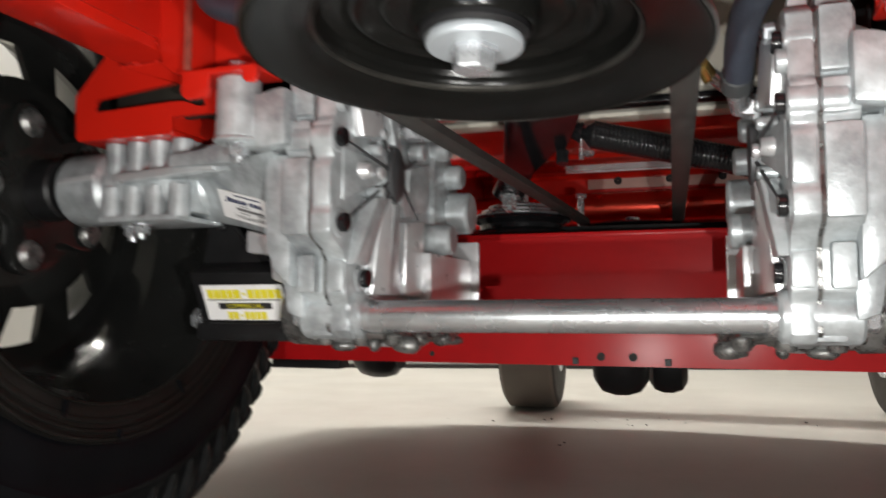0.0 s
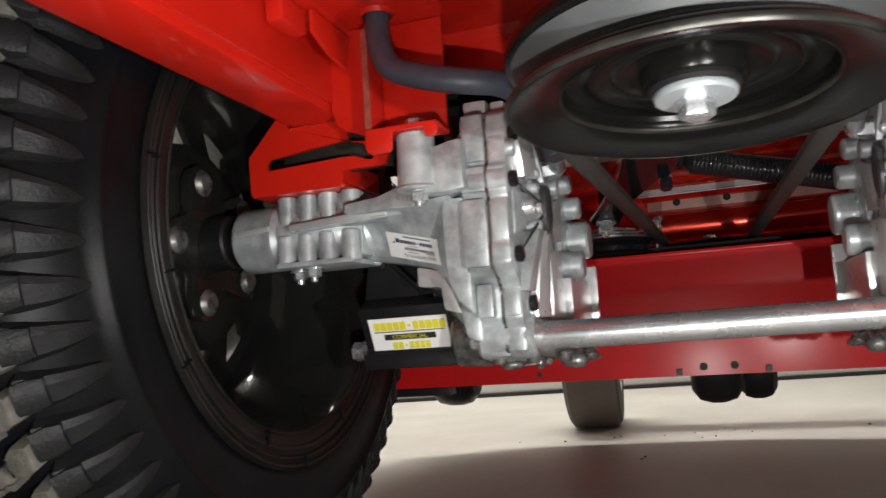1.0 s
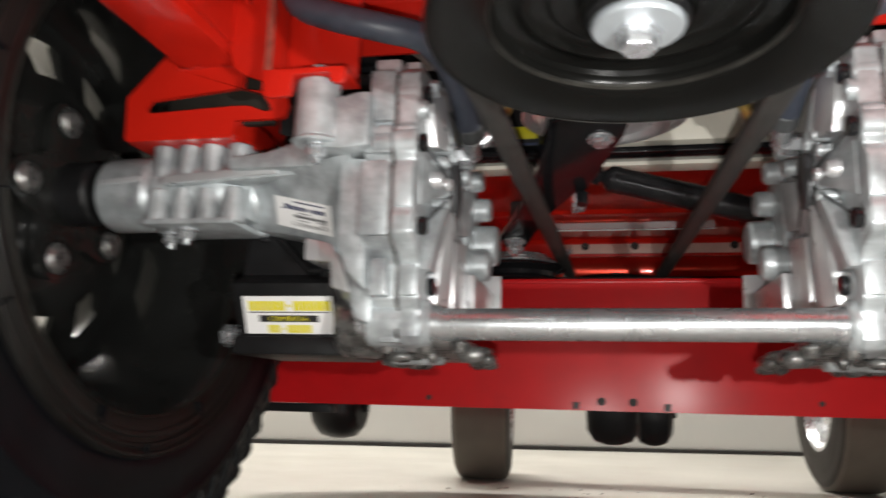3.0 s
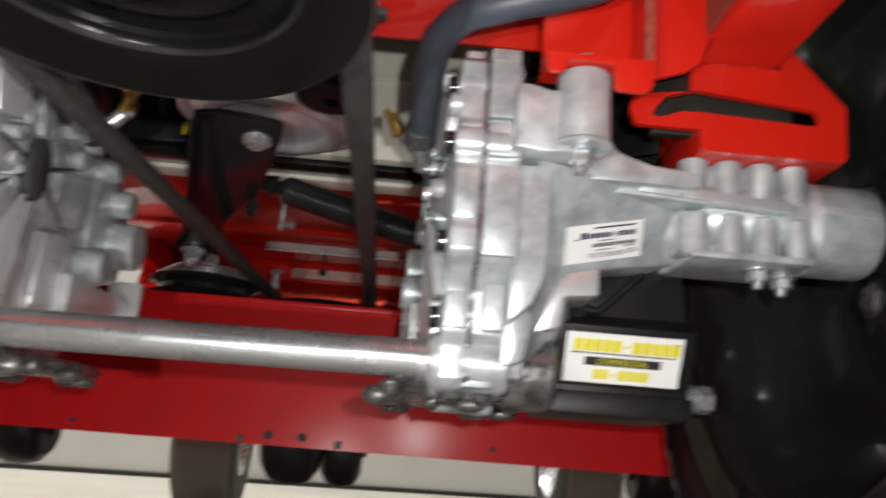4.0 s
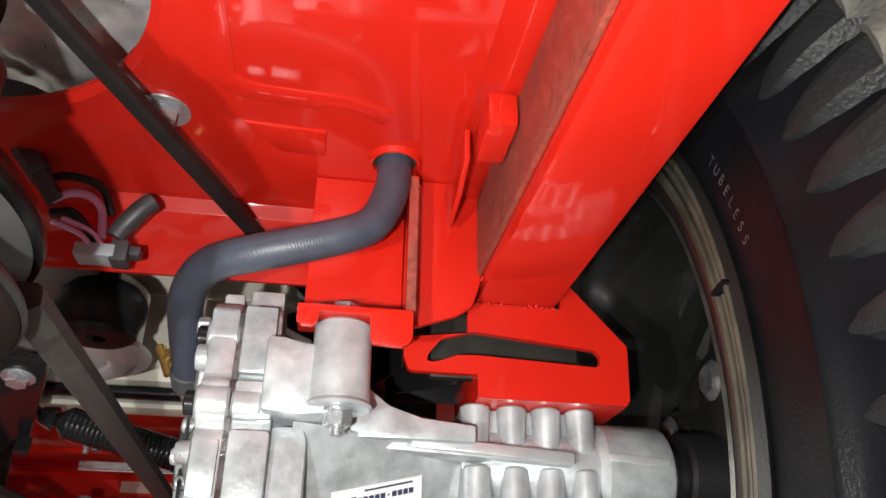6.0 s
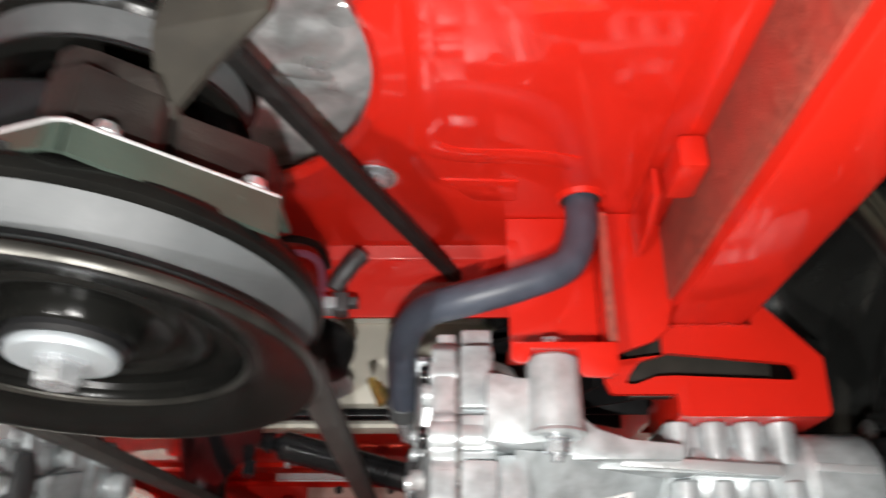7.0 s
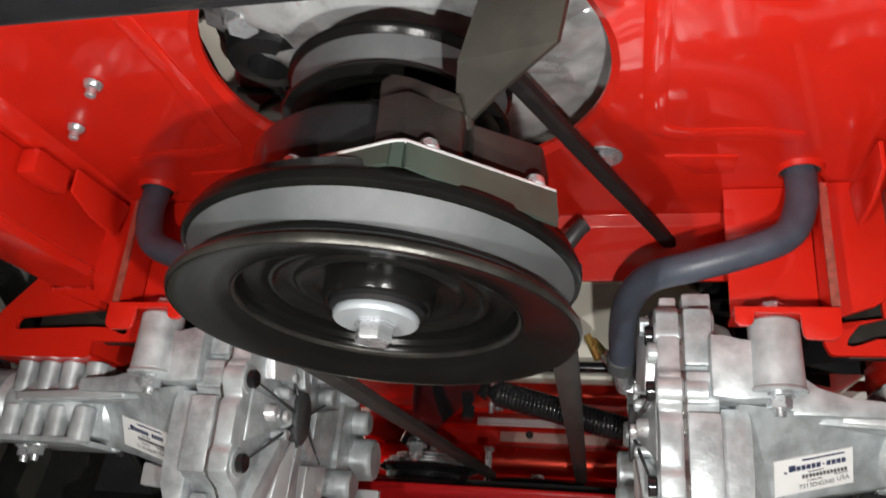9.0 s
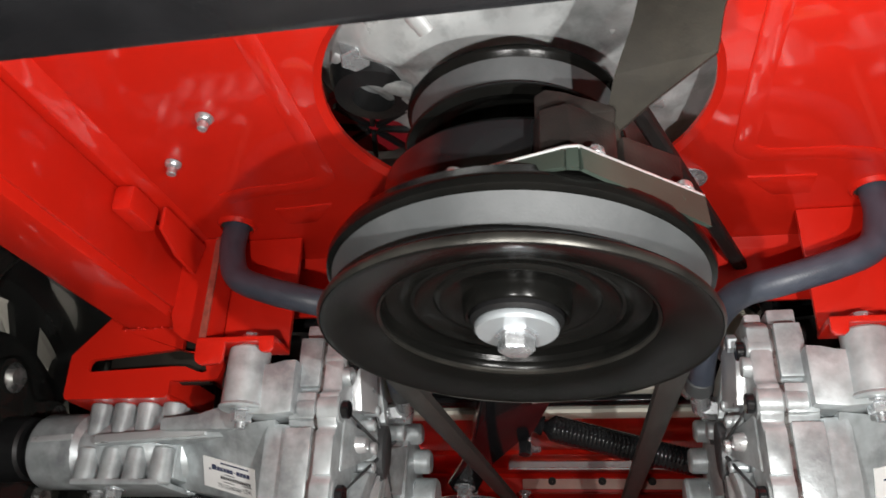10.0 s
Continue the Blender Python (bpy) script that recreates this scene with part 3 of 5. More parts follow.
def roller(x, y, r, w, z, label, top=0.155):
    ob = thing("deck_roller", (x, y, z), label, "roller", "deck rollers")
    prof = [(0.006, -w / 2), (r * 0.7, -w / 2), (r * 0.92, -w * 0.36), (r, -w * 0.12), (r, w * 0.12), (r * 0.92, w * 0.36), (r * 0.7, w / 2), (0.006, w / 2)]
    part("roller_body", grow(lathe(prof, (x, y, z), "x", 36)), BLACKPLASTIC, ob)
    for side in (-1, 1):
        part("bracket", grow(box(x + side * w * 0.58 - w * 0.04, x + side * w * 0.58 + w * 0.04, y - 0.012, y + 0.012, z - 0.01, top, 0.001)), BLACKSTEEL, ob)


roller(-0.43, 0.90, 0.052, 0.075, 0.142, "black plastic anti-scalp roller under the deck edge")
roller(-0.003, 0.56, 0.050, 0.056, 0.160, "black plastic anti-scalp roller below the deck middle", 0.2765)
roller(0.0435, 0.62, 0.042, 0.042, 0.150, "smaller black plastic roller beside the middle one", 0.2765)
roller(0.48, 0.90, 0.052, 0.075, 0.142, "black plastic anti-scalp roller near the caster")

# dry crumbs of grass and grit on the floor
bm = bmesh.new()
rnd = random.Random(11)
for cx, cy, m_ in ((-0.13, 1.12, 5), (-0.03, 1.17, 5), (-0.052, 0.858, 2), (-0.29, 1.06, 2), (0.22, 1.2, 2)):
    for k in range(m_):
        x, y, r = cx + rnd.gauss(0, 0.045), cy + rnd.gauss(0, 0.03), rnd.uniform(0.0010, 0.0026)
        g = bmesh.ops.create_icosphere(bm, subdivisions=1, radius=r)
        a = rnd.uniform(0, 3.1)
        for v in g["verts"]:
            q = Vector((v.co.x * rnd.uniform(1.2, 2.4), v.co.y, v.co.z * 0.6))
            v.co = Vector((x + q.x * math.cos(a) - q.y * math.sin(a), y + q.x * math.sin(a) + q.y * math.cos(a), r * 0.55 + q.z))
solid("floor_crumbs", bm, STRAP, "dry dark crumbs of grass and grit on the concrete", "debris", "", "stuff")

# ---------- red frame ----------
chassis = thing("chassis", (0, 0, 0.37), "glossy red welded steel mower chassis with engine plate", "chassis")
HX, HY, HR = 0.0, -0.030, 0.100


def plate_with_hole(x0, x1, y0, y1, z0, z1, n=72):
    """Flat plate with a round opening for the engine."""
    def add(bm):
        def edge(a):
            dx, dy = math.cos(a), math.sin(a)
            k = min([((x1 if dx > 0 else x0) - HX) / dx if abs(dx) > 1e-9 else 9, ((y1 if dy > 0 else y0) - HY) / dy if abs(dy) > 1e-9 else 9])
            return HX + dx * k, HY + dy * k
        angs = [i * math.tau / n for i in range(n)] + [math.atan2(y - HY, x - HX) % math.tau for x in (x0, x1) for y in (y0, y1)]
        angs = sorted(angs)
        rings = []
        for r, z in ((HR, z1), (HR, z0 + 0.002), (HR + 0.004, z0 - 0.001), (HR + 0.012, z0)):
            rings.append([bm.verts.new((HX + r * math.cos(a), HY + r * math.sin(a), z)) for a in angs])
        for z in (z0, z1):
            rings.append([bm.verts.new((*edge(a), z)) for a in angs])
        k = len(angs)
        for j in range(6):
            for i in range(k):
                bm.faces.new((rings[j][i], rings[j][(i + 1) % k], rings[(j + 1) % 6][(i + 1) % k], rings[(j + 1) % 6][i]))
    return add


part("engine_plate", grow(plate_with_hole(-0.2345, 0.2345, -0.185, 0.140, 0.430, 0.4345)), RED, chassis, "glossy red engine plate with a round opening")
# pressed ridges of the plate
for s in (-1, 1):
    part("pressed_ridge", grow(pipe([(0.120, -0.14, 0.4302), (0.121, 0.0, 0.4302), (0.128, 0.034, 0.4302), (0.175, 0.040, 0.4302), (0.196, 0.046, 0.4302)], 0, 0, 8, (0.012, 0.0026))), RED, chassis, "", s)
    part("pressed_panel", grow(prism([(0.128, 0.060), (0.168, 0.062), (0.168, 0.083), (0.146, 0.083)], "z", 0.4288, 0.432, 0.0012)), RED, chassis, "", s)
    # grommet edge round the hose
    part("hose_collar", grow(lathe([(0.0108, 0.4285), (0.0114, 0.4270), (0.0124, 0.4272), (0.0132, 0.4290), (0.0140, 0.4310), (0.0108, 0.4310)], (0.2030 * s, 0.0815, 0), "z", 32)), RED, chassis)
    # dark plug in place of the shaded gap round the hose
    part("hose_hole", grow(rod((0.2030, 0.0815, 0.4290), (0.2030, 0.0815, 0.4310), 0.0107, None, 28, 0)), DARKGAP, chassis, "dark gap round the hose", s)
    # fold down at the plate's outer side, then rail
    part("plate_side", grow(prism([(0.2325, 0.4345), (0.2325, 0.430), (0.2415, 0.4215), (0.2505, 0.4215), (0.2505, 0.4262), (0.2435, 0.4262)], "y", -0.40, 0.13, 0.0008)), RED, chassis, "", s)
    part("rail", grow(box(0.2515, 0.2955, -0.60, 1.285, 0.370, 0.449, 0.005)), RED, chassis, "glossy red box rail", s)
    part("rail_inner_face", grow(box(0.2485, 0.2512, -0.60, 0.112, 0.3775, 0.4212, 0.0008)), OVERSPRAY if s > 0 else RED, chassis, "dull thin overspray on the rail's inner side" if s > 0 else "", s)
    part("rail_tab", grow(box(0.2345, 0.2480, 0.006, 0.037, 0.4035, 0.4205, 0.003), prism([(0.037, 0.4215), (0.094, 0.4215), (0.086, 0.396), (0.060, 0.398), (0.037, 0.406)], "x", 0.2305, 0.2330, 0.0006)), RED, chassis, "small red folded tab", s)
    # plate's front fold
    part("gusset", grow(prism([(0.212, 0.4295), (0.250, 0.4295), (0.250, 0.372), (0.246, 0.360), (0.238, 0.354), (0.212, 0.345)], "y", 0.098, 0.102, 0.001)), RED, chassis, "flat red gusset plate", s)
    # hanger over the gear case
    part("hanger", grow(prism([(0.164, 0.4295), (0.2113, 0.4295), (0.2113, 0.3455), (0.164, 0.3455)], "y", 0.1038, 0.108, 0.0008),
                        box(0.162, 0.2135, 0.078, 0.1035, 0.3425, 0.3460, 0.001),
                        prism([(0.162, 0.3458), (0.2140, 0.3458), (0.2140, 0.3330), (0.2128, 0.3300), (0.2095, 0.3278), (0.1965, 0.3285), (0.1950, 0.3310), (0.1945, 0.3420), (0.1722, 0.3425), (0.1712, 0.3370), (0.1690, 0.3352), (0.1645, 0.3352), (0.1620, 0.3375)], "y", 0.0745, 0.0780, 0.0008)), RED, chassis, "red folded hanger bracket", s)
    part("hanger_side", grow(prism([(0.0800, 0.3462), (0.1035, 0.3462), (0.1035, 0.4295), (0.0880, 0.4295), (0.080, 0.42)], "x", 0.2112, 0.2148, 0.0007)), RED, chassis, "red side of the hanger", s)
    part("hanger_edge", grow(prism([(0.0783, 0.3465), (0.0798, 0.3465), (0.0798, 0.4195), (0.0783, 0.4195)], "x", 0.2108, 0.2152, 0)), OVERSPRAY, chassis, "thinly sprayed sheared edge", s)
    # slotted clamp bracket on the axle housing
    top = [(0.332, 0.345), (0.332, 0.351), (0.300, 0.386), (0.2972, 0.386), (0.2972, 0.3695), (0.247, 0.3695), (0.247, 0.3525), (0.219, 0.349), (0.2155, 0.346), (0.2145, 0.342), (0.2146, 0.338), (0.226, 0.337), (0.2275, 0.341), (0.2335, 0.3485), (0.250, 0.3535), (0.314, 0.3478), (0.3165, 0.3455), (0.317, 0.343)]
    low = [(0.2146, 0.338), (0.217, 0.332), (0.219, 0.331), (0.252, 0.331), (0.252, 0.321), (0.254, 0.319), (0.329, 0.319), (0.331, 0.322), (0.332, 0.345), (0.317, 0.343), (0.3165, 0.340), (0.314, 0.3385), (0.252, 0.341), (0.242, 0.3405), (0.233, 0.337), (0.229, 0.336), (0.226, 0.337)]
    plate = part("clamp_bracket", grow(prism(top, "y", 0.1160, 0.1200), prism(low, "y", 0.1160, 0.1200)), RED, chassis, "red clamp bracket with a long hooked slot", s)
    part("bracket_foot", grow(box(0.2525, 0.3300, 0.1203, 0.190, 0.3190, 0.3225, 0.0006), box(0.2525, 0.256, 0.1203, 0.185, 0.3228, 0.3400, 0.0008)), RED, plate, "", s)
    part("slot_bar", grow(box(0.2300, 0.309, 0.130, 0.136, 0.3330, 0.3690, 0.0008)), STRAP, plate, "dark scuffed bar behind the slot", s)
    # uneven weld beads
    for k, line in enumerate((((0.2475, 0.1150, 0.3690), (0.2960, 0.1150, 0.3690)), ((0.2500, 0.0970, 0.4200), (0.2508, 0.0965, 0.3720)), ((0.2150, 0.0790, 0.4200), (0.2150, 0.0970, 0.3480)))):
        p0, p1 = Vector(line[0]), Vector(line[1])
        beads = bmesh.new()
        seed = random.Random(31 + k)
        for i in range(26):
            c = p0.lerp(p1, (i + seed.random()) / 26) + Vector((seed.gauss(0, 0.0005), seed.gauss(0, 0.0004), seed.gauss(0, 0.0005)))
            r = seed.uniform(0.0005, 0.0012)
            for v in bmesh.ops.create_icosphere(beads, subdivisions=1, radius=r)["verts"]:
                v.co = v.co + c
        part("weld_bead", beads, RED, chassis, "uneven painted weld bead", s, 80)
part("front_fold", grow(prism([(0.1405, 0.4345), (0.1405, 0.4305), (0.146, 0.424), (0.149, 0.387), (0.152, 0.387), (0.150, 0.428), (0.145, 0.4345)], "x", -0.2480, 0.2480, 0.0006)), RED, chassis, "red folded front edge of the plate")
for x, y in ((-0.168, -0.041), (-0.208, 0.0)):
    part("rivet", grow(rod((x, y, 0.4298), (x, y, 0.4262), 0.0052, 0.0045, 12, 0.0006), rod((x, y, 0.4262), (x, y, 0.421), 0.003, None, 10, 0.0006)), ZINC, chassis, "small bright rivet stem")
part("plate_bolt", grow(rod((0.093, 0.058, 0.4298), (0.093, 0.058, 0.4285), 0.0125, None, 28, 0.0004), hexhead((0.093, 0.058, 0.4285), (0, 0, -1), 0.0072, 0.0055)), ZINC, chassis, "zinc plated flange bolt")
# front cross members seen beyond the gear cases
part("caster_beam", grow(box(-0.325, 0.520, 1.286, 1.366, 0.3722, 0.440, 0.006)), RED, chassis, "red box beam carrying the casters")
part("cross_tube", grow(rod((-0.29, 0.870, 0.3545), (0.32, 0.870, 0.3545), 0.0230, None, 40, 0.002)), TUBERED, chassis, "glossy red round cross tube")
part("floor_pan", grow(prism([(0.4145, 0.3765), (0.430, 0.3815), (0.584, 0.3815), (0.590, 0.3775), (0.672, 0.3775), (0.684, 0.3830), (0.700, 0.4080), (0.900, 0.4120), (0.906, 0.406), (0.906, 0.302), (0.911, 0.302), (0.911, 0.416), (0.690, 0.414), (0.676, 0.387), (0.4145, 0.387)], "x", -0.30, 0.32, 0.0008)), RED, chassis, "red stepped floor pan seen from below")
part("panel_edge", grow(box(-0.080, 0.130, 0.6765, 0.6785, 0.3764, 0.3776, 0.0002)), WHITE, chassis, "thin pale strip under the floor pan")
# lit from above: that light is painted in with the pale pink
perf = part("perforated_strip", grow(box(-0.082, 0.200, 0.9020, 0.9055, 0.3890, 0.4040, 0.0006)), LITPINK, chassis, "strip with oval holes, painted in its pale lit pink")
# oval holes as dark discs, their inner shade put into the colour
for x in (-0.036, 0.041, 0.116, 0.190):
    part("hole", grow(lathe([(0.0005, 0.9012), (0.0062, 0.9012), (0.0062, 0.9019), (0.0005, 0.9019)], (x, 0, 0.4005), "y", 14)), DARKGAP, perf)
part("upper_bar", grow(box(-0.28, 0.28, 0.360, 0.3895, 0.3785, 0.3845, 0.002)), BLACKSTEEL, chassis, "black flat cross bar")
part("lower_bar", grow(box(-0.28, 0.28, 0.3900, 0.4140, 0.3755, 0.3850, 0.001)), CREAM, chassis, "pale cross bar beside the black one")
part("cross_bolt", grow(rod((-0.055, 0.630, 0.2815), (-0.055, 0.630, 0.337), 0.0042, None, 12), hexhead((-0.055, 0.630, 0.337), (0, 0, 1), 0.0075, 0.005)), ZINC, chassis, "upright zinc bolt")
part("cross_bolt", grow(rod((0.030, 0.640, 0.2815), (0.030, 0.640, 0.300), 0.003, None, 10), hexhead((0.030, 0.640, 0.298), (0, 0, 1), 0.006, 0.004)), BLACKSTEEL, chassis, "short black bolt")
part("panel_bolt", grow(rod((-0.042, 0.5500, 0.3815), (-0.042, 0.5500, 0.3690), 0.0030, None, 10), hexhead((-0.036, 0.5650, 0.3815), (0, 0, -1), 0.0065, 0.0065)), ZINC, chassis)
battery = thing("battery", (-0.14, 0.38, 0.387), "black battery case with a yellow label strip", "battery")
part("case", grow(box(-0.235, -0.064, 0.3600, 0.52, 0.3880, 0.47, 0.003)), BLACKPLASTIC, battery)
part("label_strip", grow(box(-0.099, -0.071, 0.3588, 0.3596, 0.3950, 0.4070, 0.0002)), YELLOW, battery, "yellow printed strip")
part("blue_strip", grow(box(-0.104, -0.070, 0.3588, 0.3596, 0.3885, 0.3910, 0.0002)), NAVY, battery, "dark blue strip")
# black rear cross bar
solid("rear_bumper", grow(box(-0.62, 0.62, -0.245, -0.19, 0.340, 0.395, 0.006)), BLACKSTEEL, "black square steel rear bumper bar across the frame", "bumper")

# the machine's body above the frame
hood = thing("engine_cowl", (0, 0.4, 0.56), "black plastic engine cowl and seat pan above the chassis", "cowl")
part("body_pan", grow(box(-0.31, 0.31, 0.20, 1.15, 0.60, 0.66, 0.02)), BLACKPLASTIC, hood, "black underside of the body")
part("engine_shroud", grow(box(-0.27, 0.27, -0.34, 0.195, 0.54, 0.95, 0.03)), BLACKPLASTIC, hood, "black engine shroud")
part("seat_box", grow(box(-0.28, 0.28, 0.20, 0.75, 0.665, 0.95, 0.03)), BLACKPLASTIC, hood)
for s in (-1, 1):
    part("side_skirt", grow(box(0.236, 0.25, -0.33, 0.13, 0.452, 0.538, 0.003)), BLACKPLASTIC, hood, "", s)

# ---------- engine ----------
engine = thing("engine", (0, -0.03, 0.45), "cast aluminium engine underside showing through the red plate", "engine")
bm = bmesh.new()
n, rings = 112, []
line = [(0.046, 0.444), (0.056, 0.4445), (0.066, 0.446), (0.073, 0.448), (0.080, 0.450), (0.086, 0.452), (0.092, 0.454), (0.098, 0.458), (0.104, 0.462), (0.114, 0.466), (0.124, 0.470), (0.130, 0.53), (0.04, 0.55)]
for r, z in line:
    ring = []
    for i in range(n):
        a = i * math.tau / n
        swell = 0.004 * math.sin(5 * a + z * 90) + 0.003 * math.sin(11 * a)
        reach = 1 + 0.24 * max(0.0, math.sin(a)) * (0.5 + 0.5 * math.cos(a)) if r > 0.06 else 1
        q = Vector((HX + 0.014 + (r + swell) * math.cos(a), HY + reach * (r + 0.003 * math.sin(7 * a)) * math.sin(a), z + 0.004 * math.sin(3 * a + 1) * (r > 0.05)))
        fold_ = abs(noise.noise(q * 38)) * 0.010 + noise.noise(q * 95) * 0.0022
        ring.append(bm.verts.new(q + Vector((0, 0, fold_ if 0.05 < r < 0.126 else 0.0))))
    rings.append(ring)
for a, b in zip(rings, rings[1:]):
    for i in range(n):
        bm.faces.new((a[i], a[(i + 1) % n], b[(i + 1) % n], b[i]))
bm.faces.new(rings[0])
bm.faces.new(rings[-1])
part("crankcase", bm, ENGINE, engine, "rough cast aluminium crankcase", 1, 60)
for k in range(7):
    a = k * math.tau / 7 + 0.35
    part("rib", grow(pipe([(HX + 0.056 * math.cos(a), HY + 0.056 * math.sin(a), 0.449), (HX + 0.075 * math.cos(a + 0.08), HY + 0.075 * math.sin(a + 0.08), 0.455), (HX + 0.097 * math.cos(a + 0.2), HY + 0.097 * math.sin(a + 0.2), 0.466)], 0.006, 12, 6)), ENGINE, engine)
    b = a + 0.45
    if math.cos(b) > -0.4:
        part("boss", grow(rod((HX + 0.088 * math.cos(b), HY + 0.088 * math.sin(b), 0.475), (HX + 0.088 * math.cos(b), HY + 0.088 * math.sin(b), 0.449), 0.010, 0.008, 20, 0.0015)), ENGINE, engine)
part("sump_pad", grow(box(-0.028, 0.030, -0.122, -0.098, 0.449, 0.47, 0.004)), ENGINE, engine)
part("starter_shroud", grow(lathe([(0.012, 0.448), (0.022, 0.450), (0.026, 0.462), (0.026, 0.49), (0.012, 0.49)], (-0.080, -0.020, 0), "z", 24)), BLACKPLASTIC, engine, "dark plastic cover beside the crankcase")
part("red_fan", grow(lathe([(0.006, 0.474), (0.030, 0.474), (0.033, 0.477), (0.033, 0.484), (0.006, 0.484)], (-0.098, 0.040, 0), "z", 40)), FANRED, engine, "dark red plastic fan ring")
for k in range(8):
    spoke = Matrix.Translation((-0.098, 0.040, 0)) @ Matrix.Rotation(k * math.tau / 8 + 0.2, 4, "Z")
    part("fan_spoke", grow(box(0.004, 0.032, -0.0016, 0.0016, 0.4700, 0.4738, 0.0006, spoke)), BLACKPLASTIC, engine, "black fan spoke")
part("breather_plate", grow(prism([(-0.132, -0.018), (-0.120, -0.026), (-0.122, 0.030), (-0.142, 0.040)], "z", 0.4800, 0.4840, 0.001)), CREAM, engine, "pale plastic plate beside the crankcase")
part("drain_fitting", grow(hexhead((-0.084, -0.05, 0.462), (0.2, 0, -1), 0.009, 0.012)), ZINC, engine)

# ---------- electric clutch with its pulleys ----------
clutch = thing("clutch", (0, -0.028, 0.29), "black electric blade clutch with a large grooved pulley under the engine", "clutch")
TILTED = Matrix.Translation((0.0, -0.034, 0.2985)) @ Vector((0, 0, 1)).rotation_difference(Vector((0.016, 0.053, 1))).to_matrix().to_4x4()
UPRIGHT = Matrix.Translation((0.0, -0.034, 0.2985))


def clathe(profile, n=96, close=True):
    return lathe(profile, (0, 0, 0), "z", n, close, TILTED if min(h for _, h in profile) < 0.037 else UPRIGHT)


def cpart(name, bm, material, parent=clutch, label=""):
    return part(name, bm, material, parent, label)


low = cpart("lower_pulley", grow(clathe([(0.0600, 0.0125), (0.0612, 0.0085), (0.0640, 0.0064), (0.0720, 0.0046), (0.0835, 0.0004), (0.0862, 0.0002), (0.0874, 0.0016), (0.0874, 0.0036), (0.0862, 0.0054), (0.0790, 0.0100), (0.0740, 0.0104), (0.0700, 0.0108), (0.0600, 0.0160)])), PULLEYBLACK, clutch, "black lower flange of the pulley")
cpart("groove", grow(clathe([(0.0780, 0.0105), (0.0765, 0.0125), (0.0770, 0.0145), (0.0840, 0.0232), (0.070, 0.0232), (0.070, 0.0105)])), GROOVE, low, "bare worn belt groove")
cpart("worn_lip", grow(clathe([(0.0868, 0.0001), (0.0876, 0.0012), (0.0879, 0.0026), (0.0876, 0.0036), (0.0870, 0.0026), (0.0866, 0.0010)])), WORN, low, "worn bright pulley lip")
cpart("worn_lip", grow(clathe([(0.0604, 0.0120), (0.0612, 0.0082), (0.0624, 0.0072), (0.0620, 0.0090), (0.0608, 0.0124)])), WORN, low, "worn edge of the dish")
cpart("upper_flange", grow(clathe([(0.0700, 0.0235), (0.0842, 0.0235), (0.0866, 0.0250), (0.0870, 0.0275), (0.0864, 0.0300), (0.0850, 0.0312), (0.0840, 0.0345), (0.0800, 0.0375), (0.0550, 0.0385), (0.0550, 0.0235)])), PULLEYBLACK, low, "black upper flange")
cpart("dish", grow(clathe([(0.0602, 0.0125), (0.0590, 0.0155), (0.0540, 0.0170), (0.0500, 0.0168), (0.0480, 0.0152), (0.0465, 0.0152), (0.0440, 0.0175), (0.0380, 0.0180), (0.0360, 0.0165), (0.0340, 0.0165), (0.0310, 0.0180), (0.0250, 0.0180), (0.0240, 0.0110), (0.0228, 0.0098), (0.0214, 0.0105), (0.0212, 0.0220), (0.0602, 0.0228)])), PULLEYBLACK, low, "black stepped pulley dish")
cpart("bearing", grow(clathe([(0.0210, 0.0200), (0.0210, 0.0085), (0.0195, 0.0070), (0.008, 0.0070), (0.008, 0.0200)], 40)), BLACKPLASTIC, clutch)
cpart("washer", grow(clathe([(0.0185, 0.0070), (0.0190, 0.0062), (0.0188, 0.0042), (0.0180, 0.0032), (0.006, 0.0032), (0.006, 0.0070)], 48)), WASHER, clutch, "thick zinc plated washer")
cpart("crank_bolt", grow(lambda bm: lathe([(0.0095, 0.0033), (0.0095, 0.0017), (0.0084, 0.0015), (0.0082, -0.0048), (0.0074, -0.0058), (0.004, -0.0060)], (0, 0, 0), "z", 6, False, TILTED)(bm)), ZINC, clutch, "zinc plated crank bolt")
cpart("field_body", grow(clathe([(0.020, 0.0405), (0.0605, 0.0405), (0.0625, 0.0430), (0.0625, 0.0730), (0.0600, 0.0760), (0.020, 0.0760)])), BLACKSTEEL, clutch, "black clutch body")
cpart("armature", grow(clathe([(0.018, 0.0752), (0.034, 0.0752), (0.0350, 0.0775), (0.0350, 0.0900), (0.0330, 0.0920), (0.018, 0.0920)])), COIL, clutch)


def tilt_prism(points, lo, hi, bevel):
    return lambda bm: prism(points, "z", lo, hi, bevel, UPRIGHT)(bm)


def fold(p, q, depth_p, depth_q):
    """A folded-down strip of sheet between two points of the plate's edge."""
    def add(bm):
        side = Vector((q[1] - p[1], p[0] - q[0], 0)).normalized()
        side = side if side.y < 0 else -side
        rows = []
        for pt, dep in ((p, depth_p), (q, depth_q)):
            top, low_ = Vector((*pt, 0.0440)), Vector((*pt, 0.0440 - dep)) + side * 0.0015
            rows.append([bm.verts.new(UPRIGHT @ v) for v in (top + side * 0.001, low_ + side * 0.001, low_ - side * 0.001, top - side * 0.001)])
        for k in range(4):
            bm.faces.new((rows[0][k], rows[0][(k + 1) % 4], rows[1][(k + 1) % 4], rows[1][k]))
        bm.faces.new(rows[0])
        bm.faces.new(rows[1][::-1])
    return add


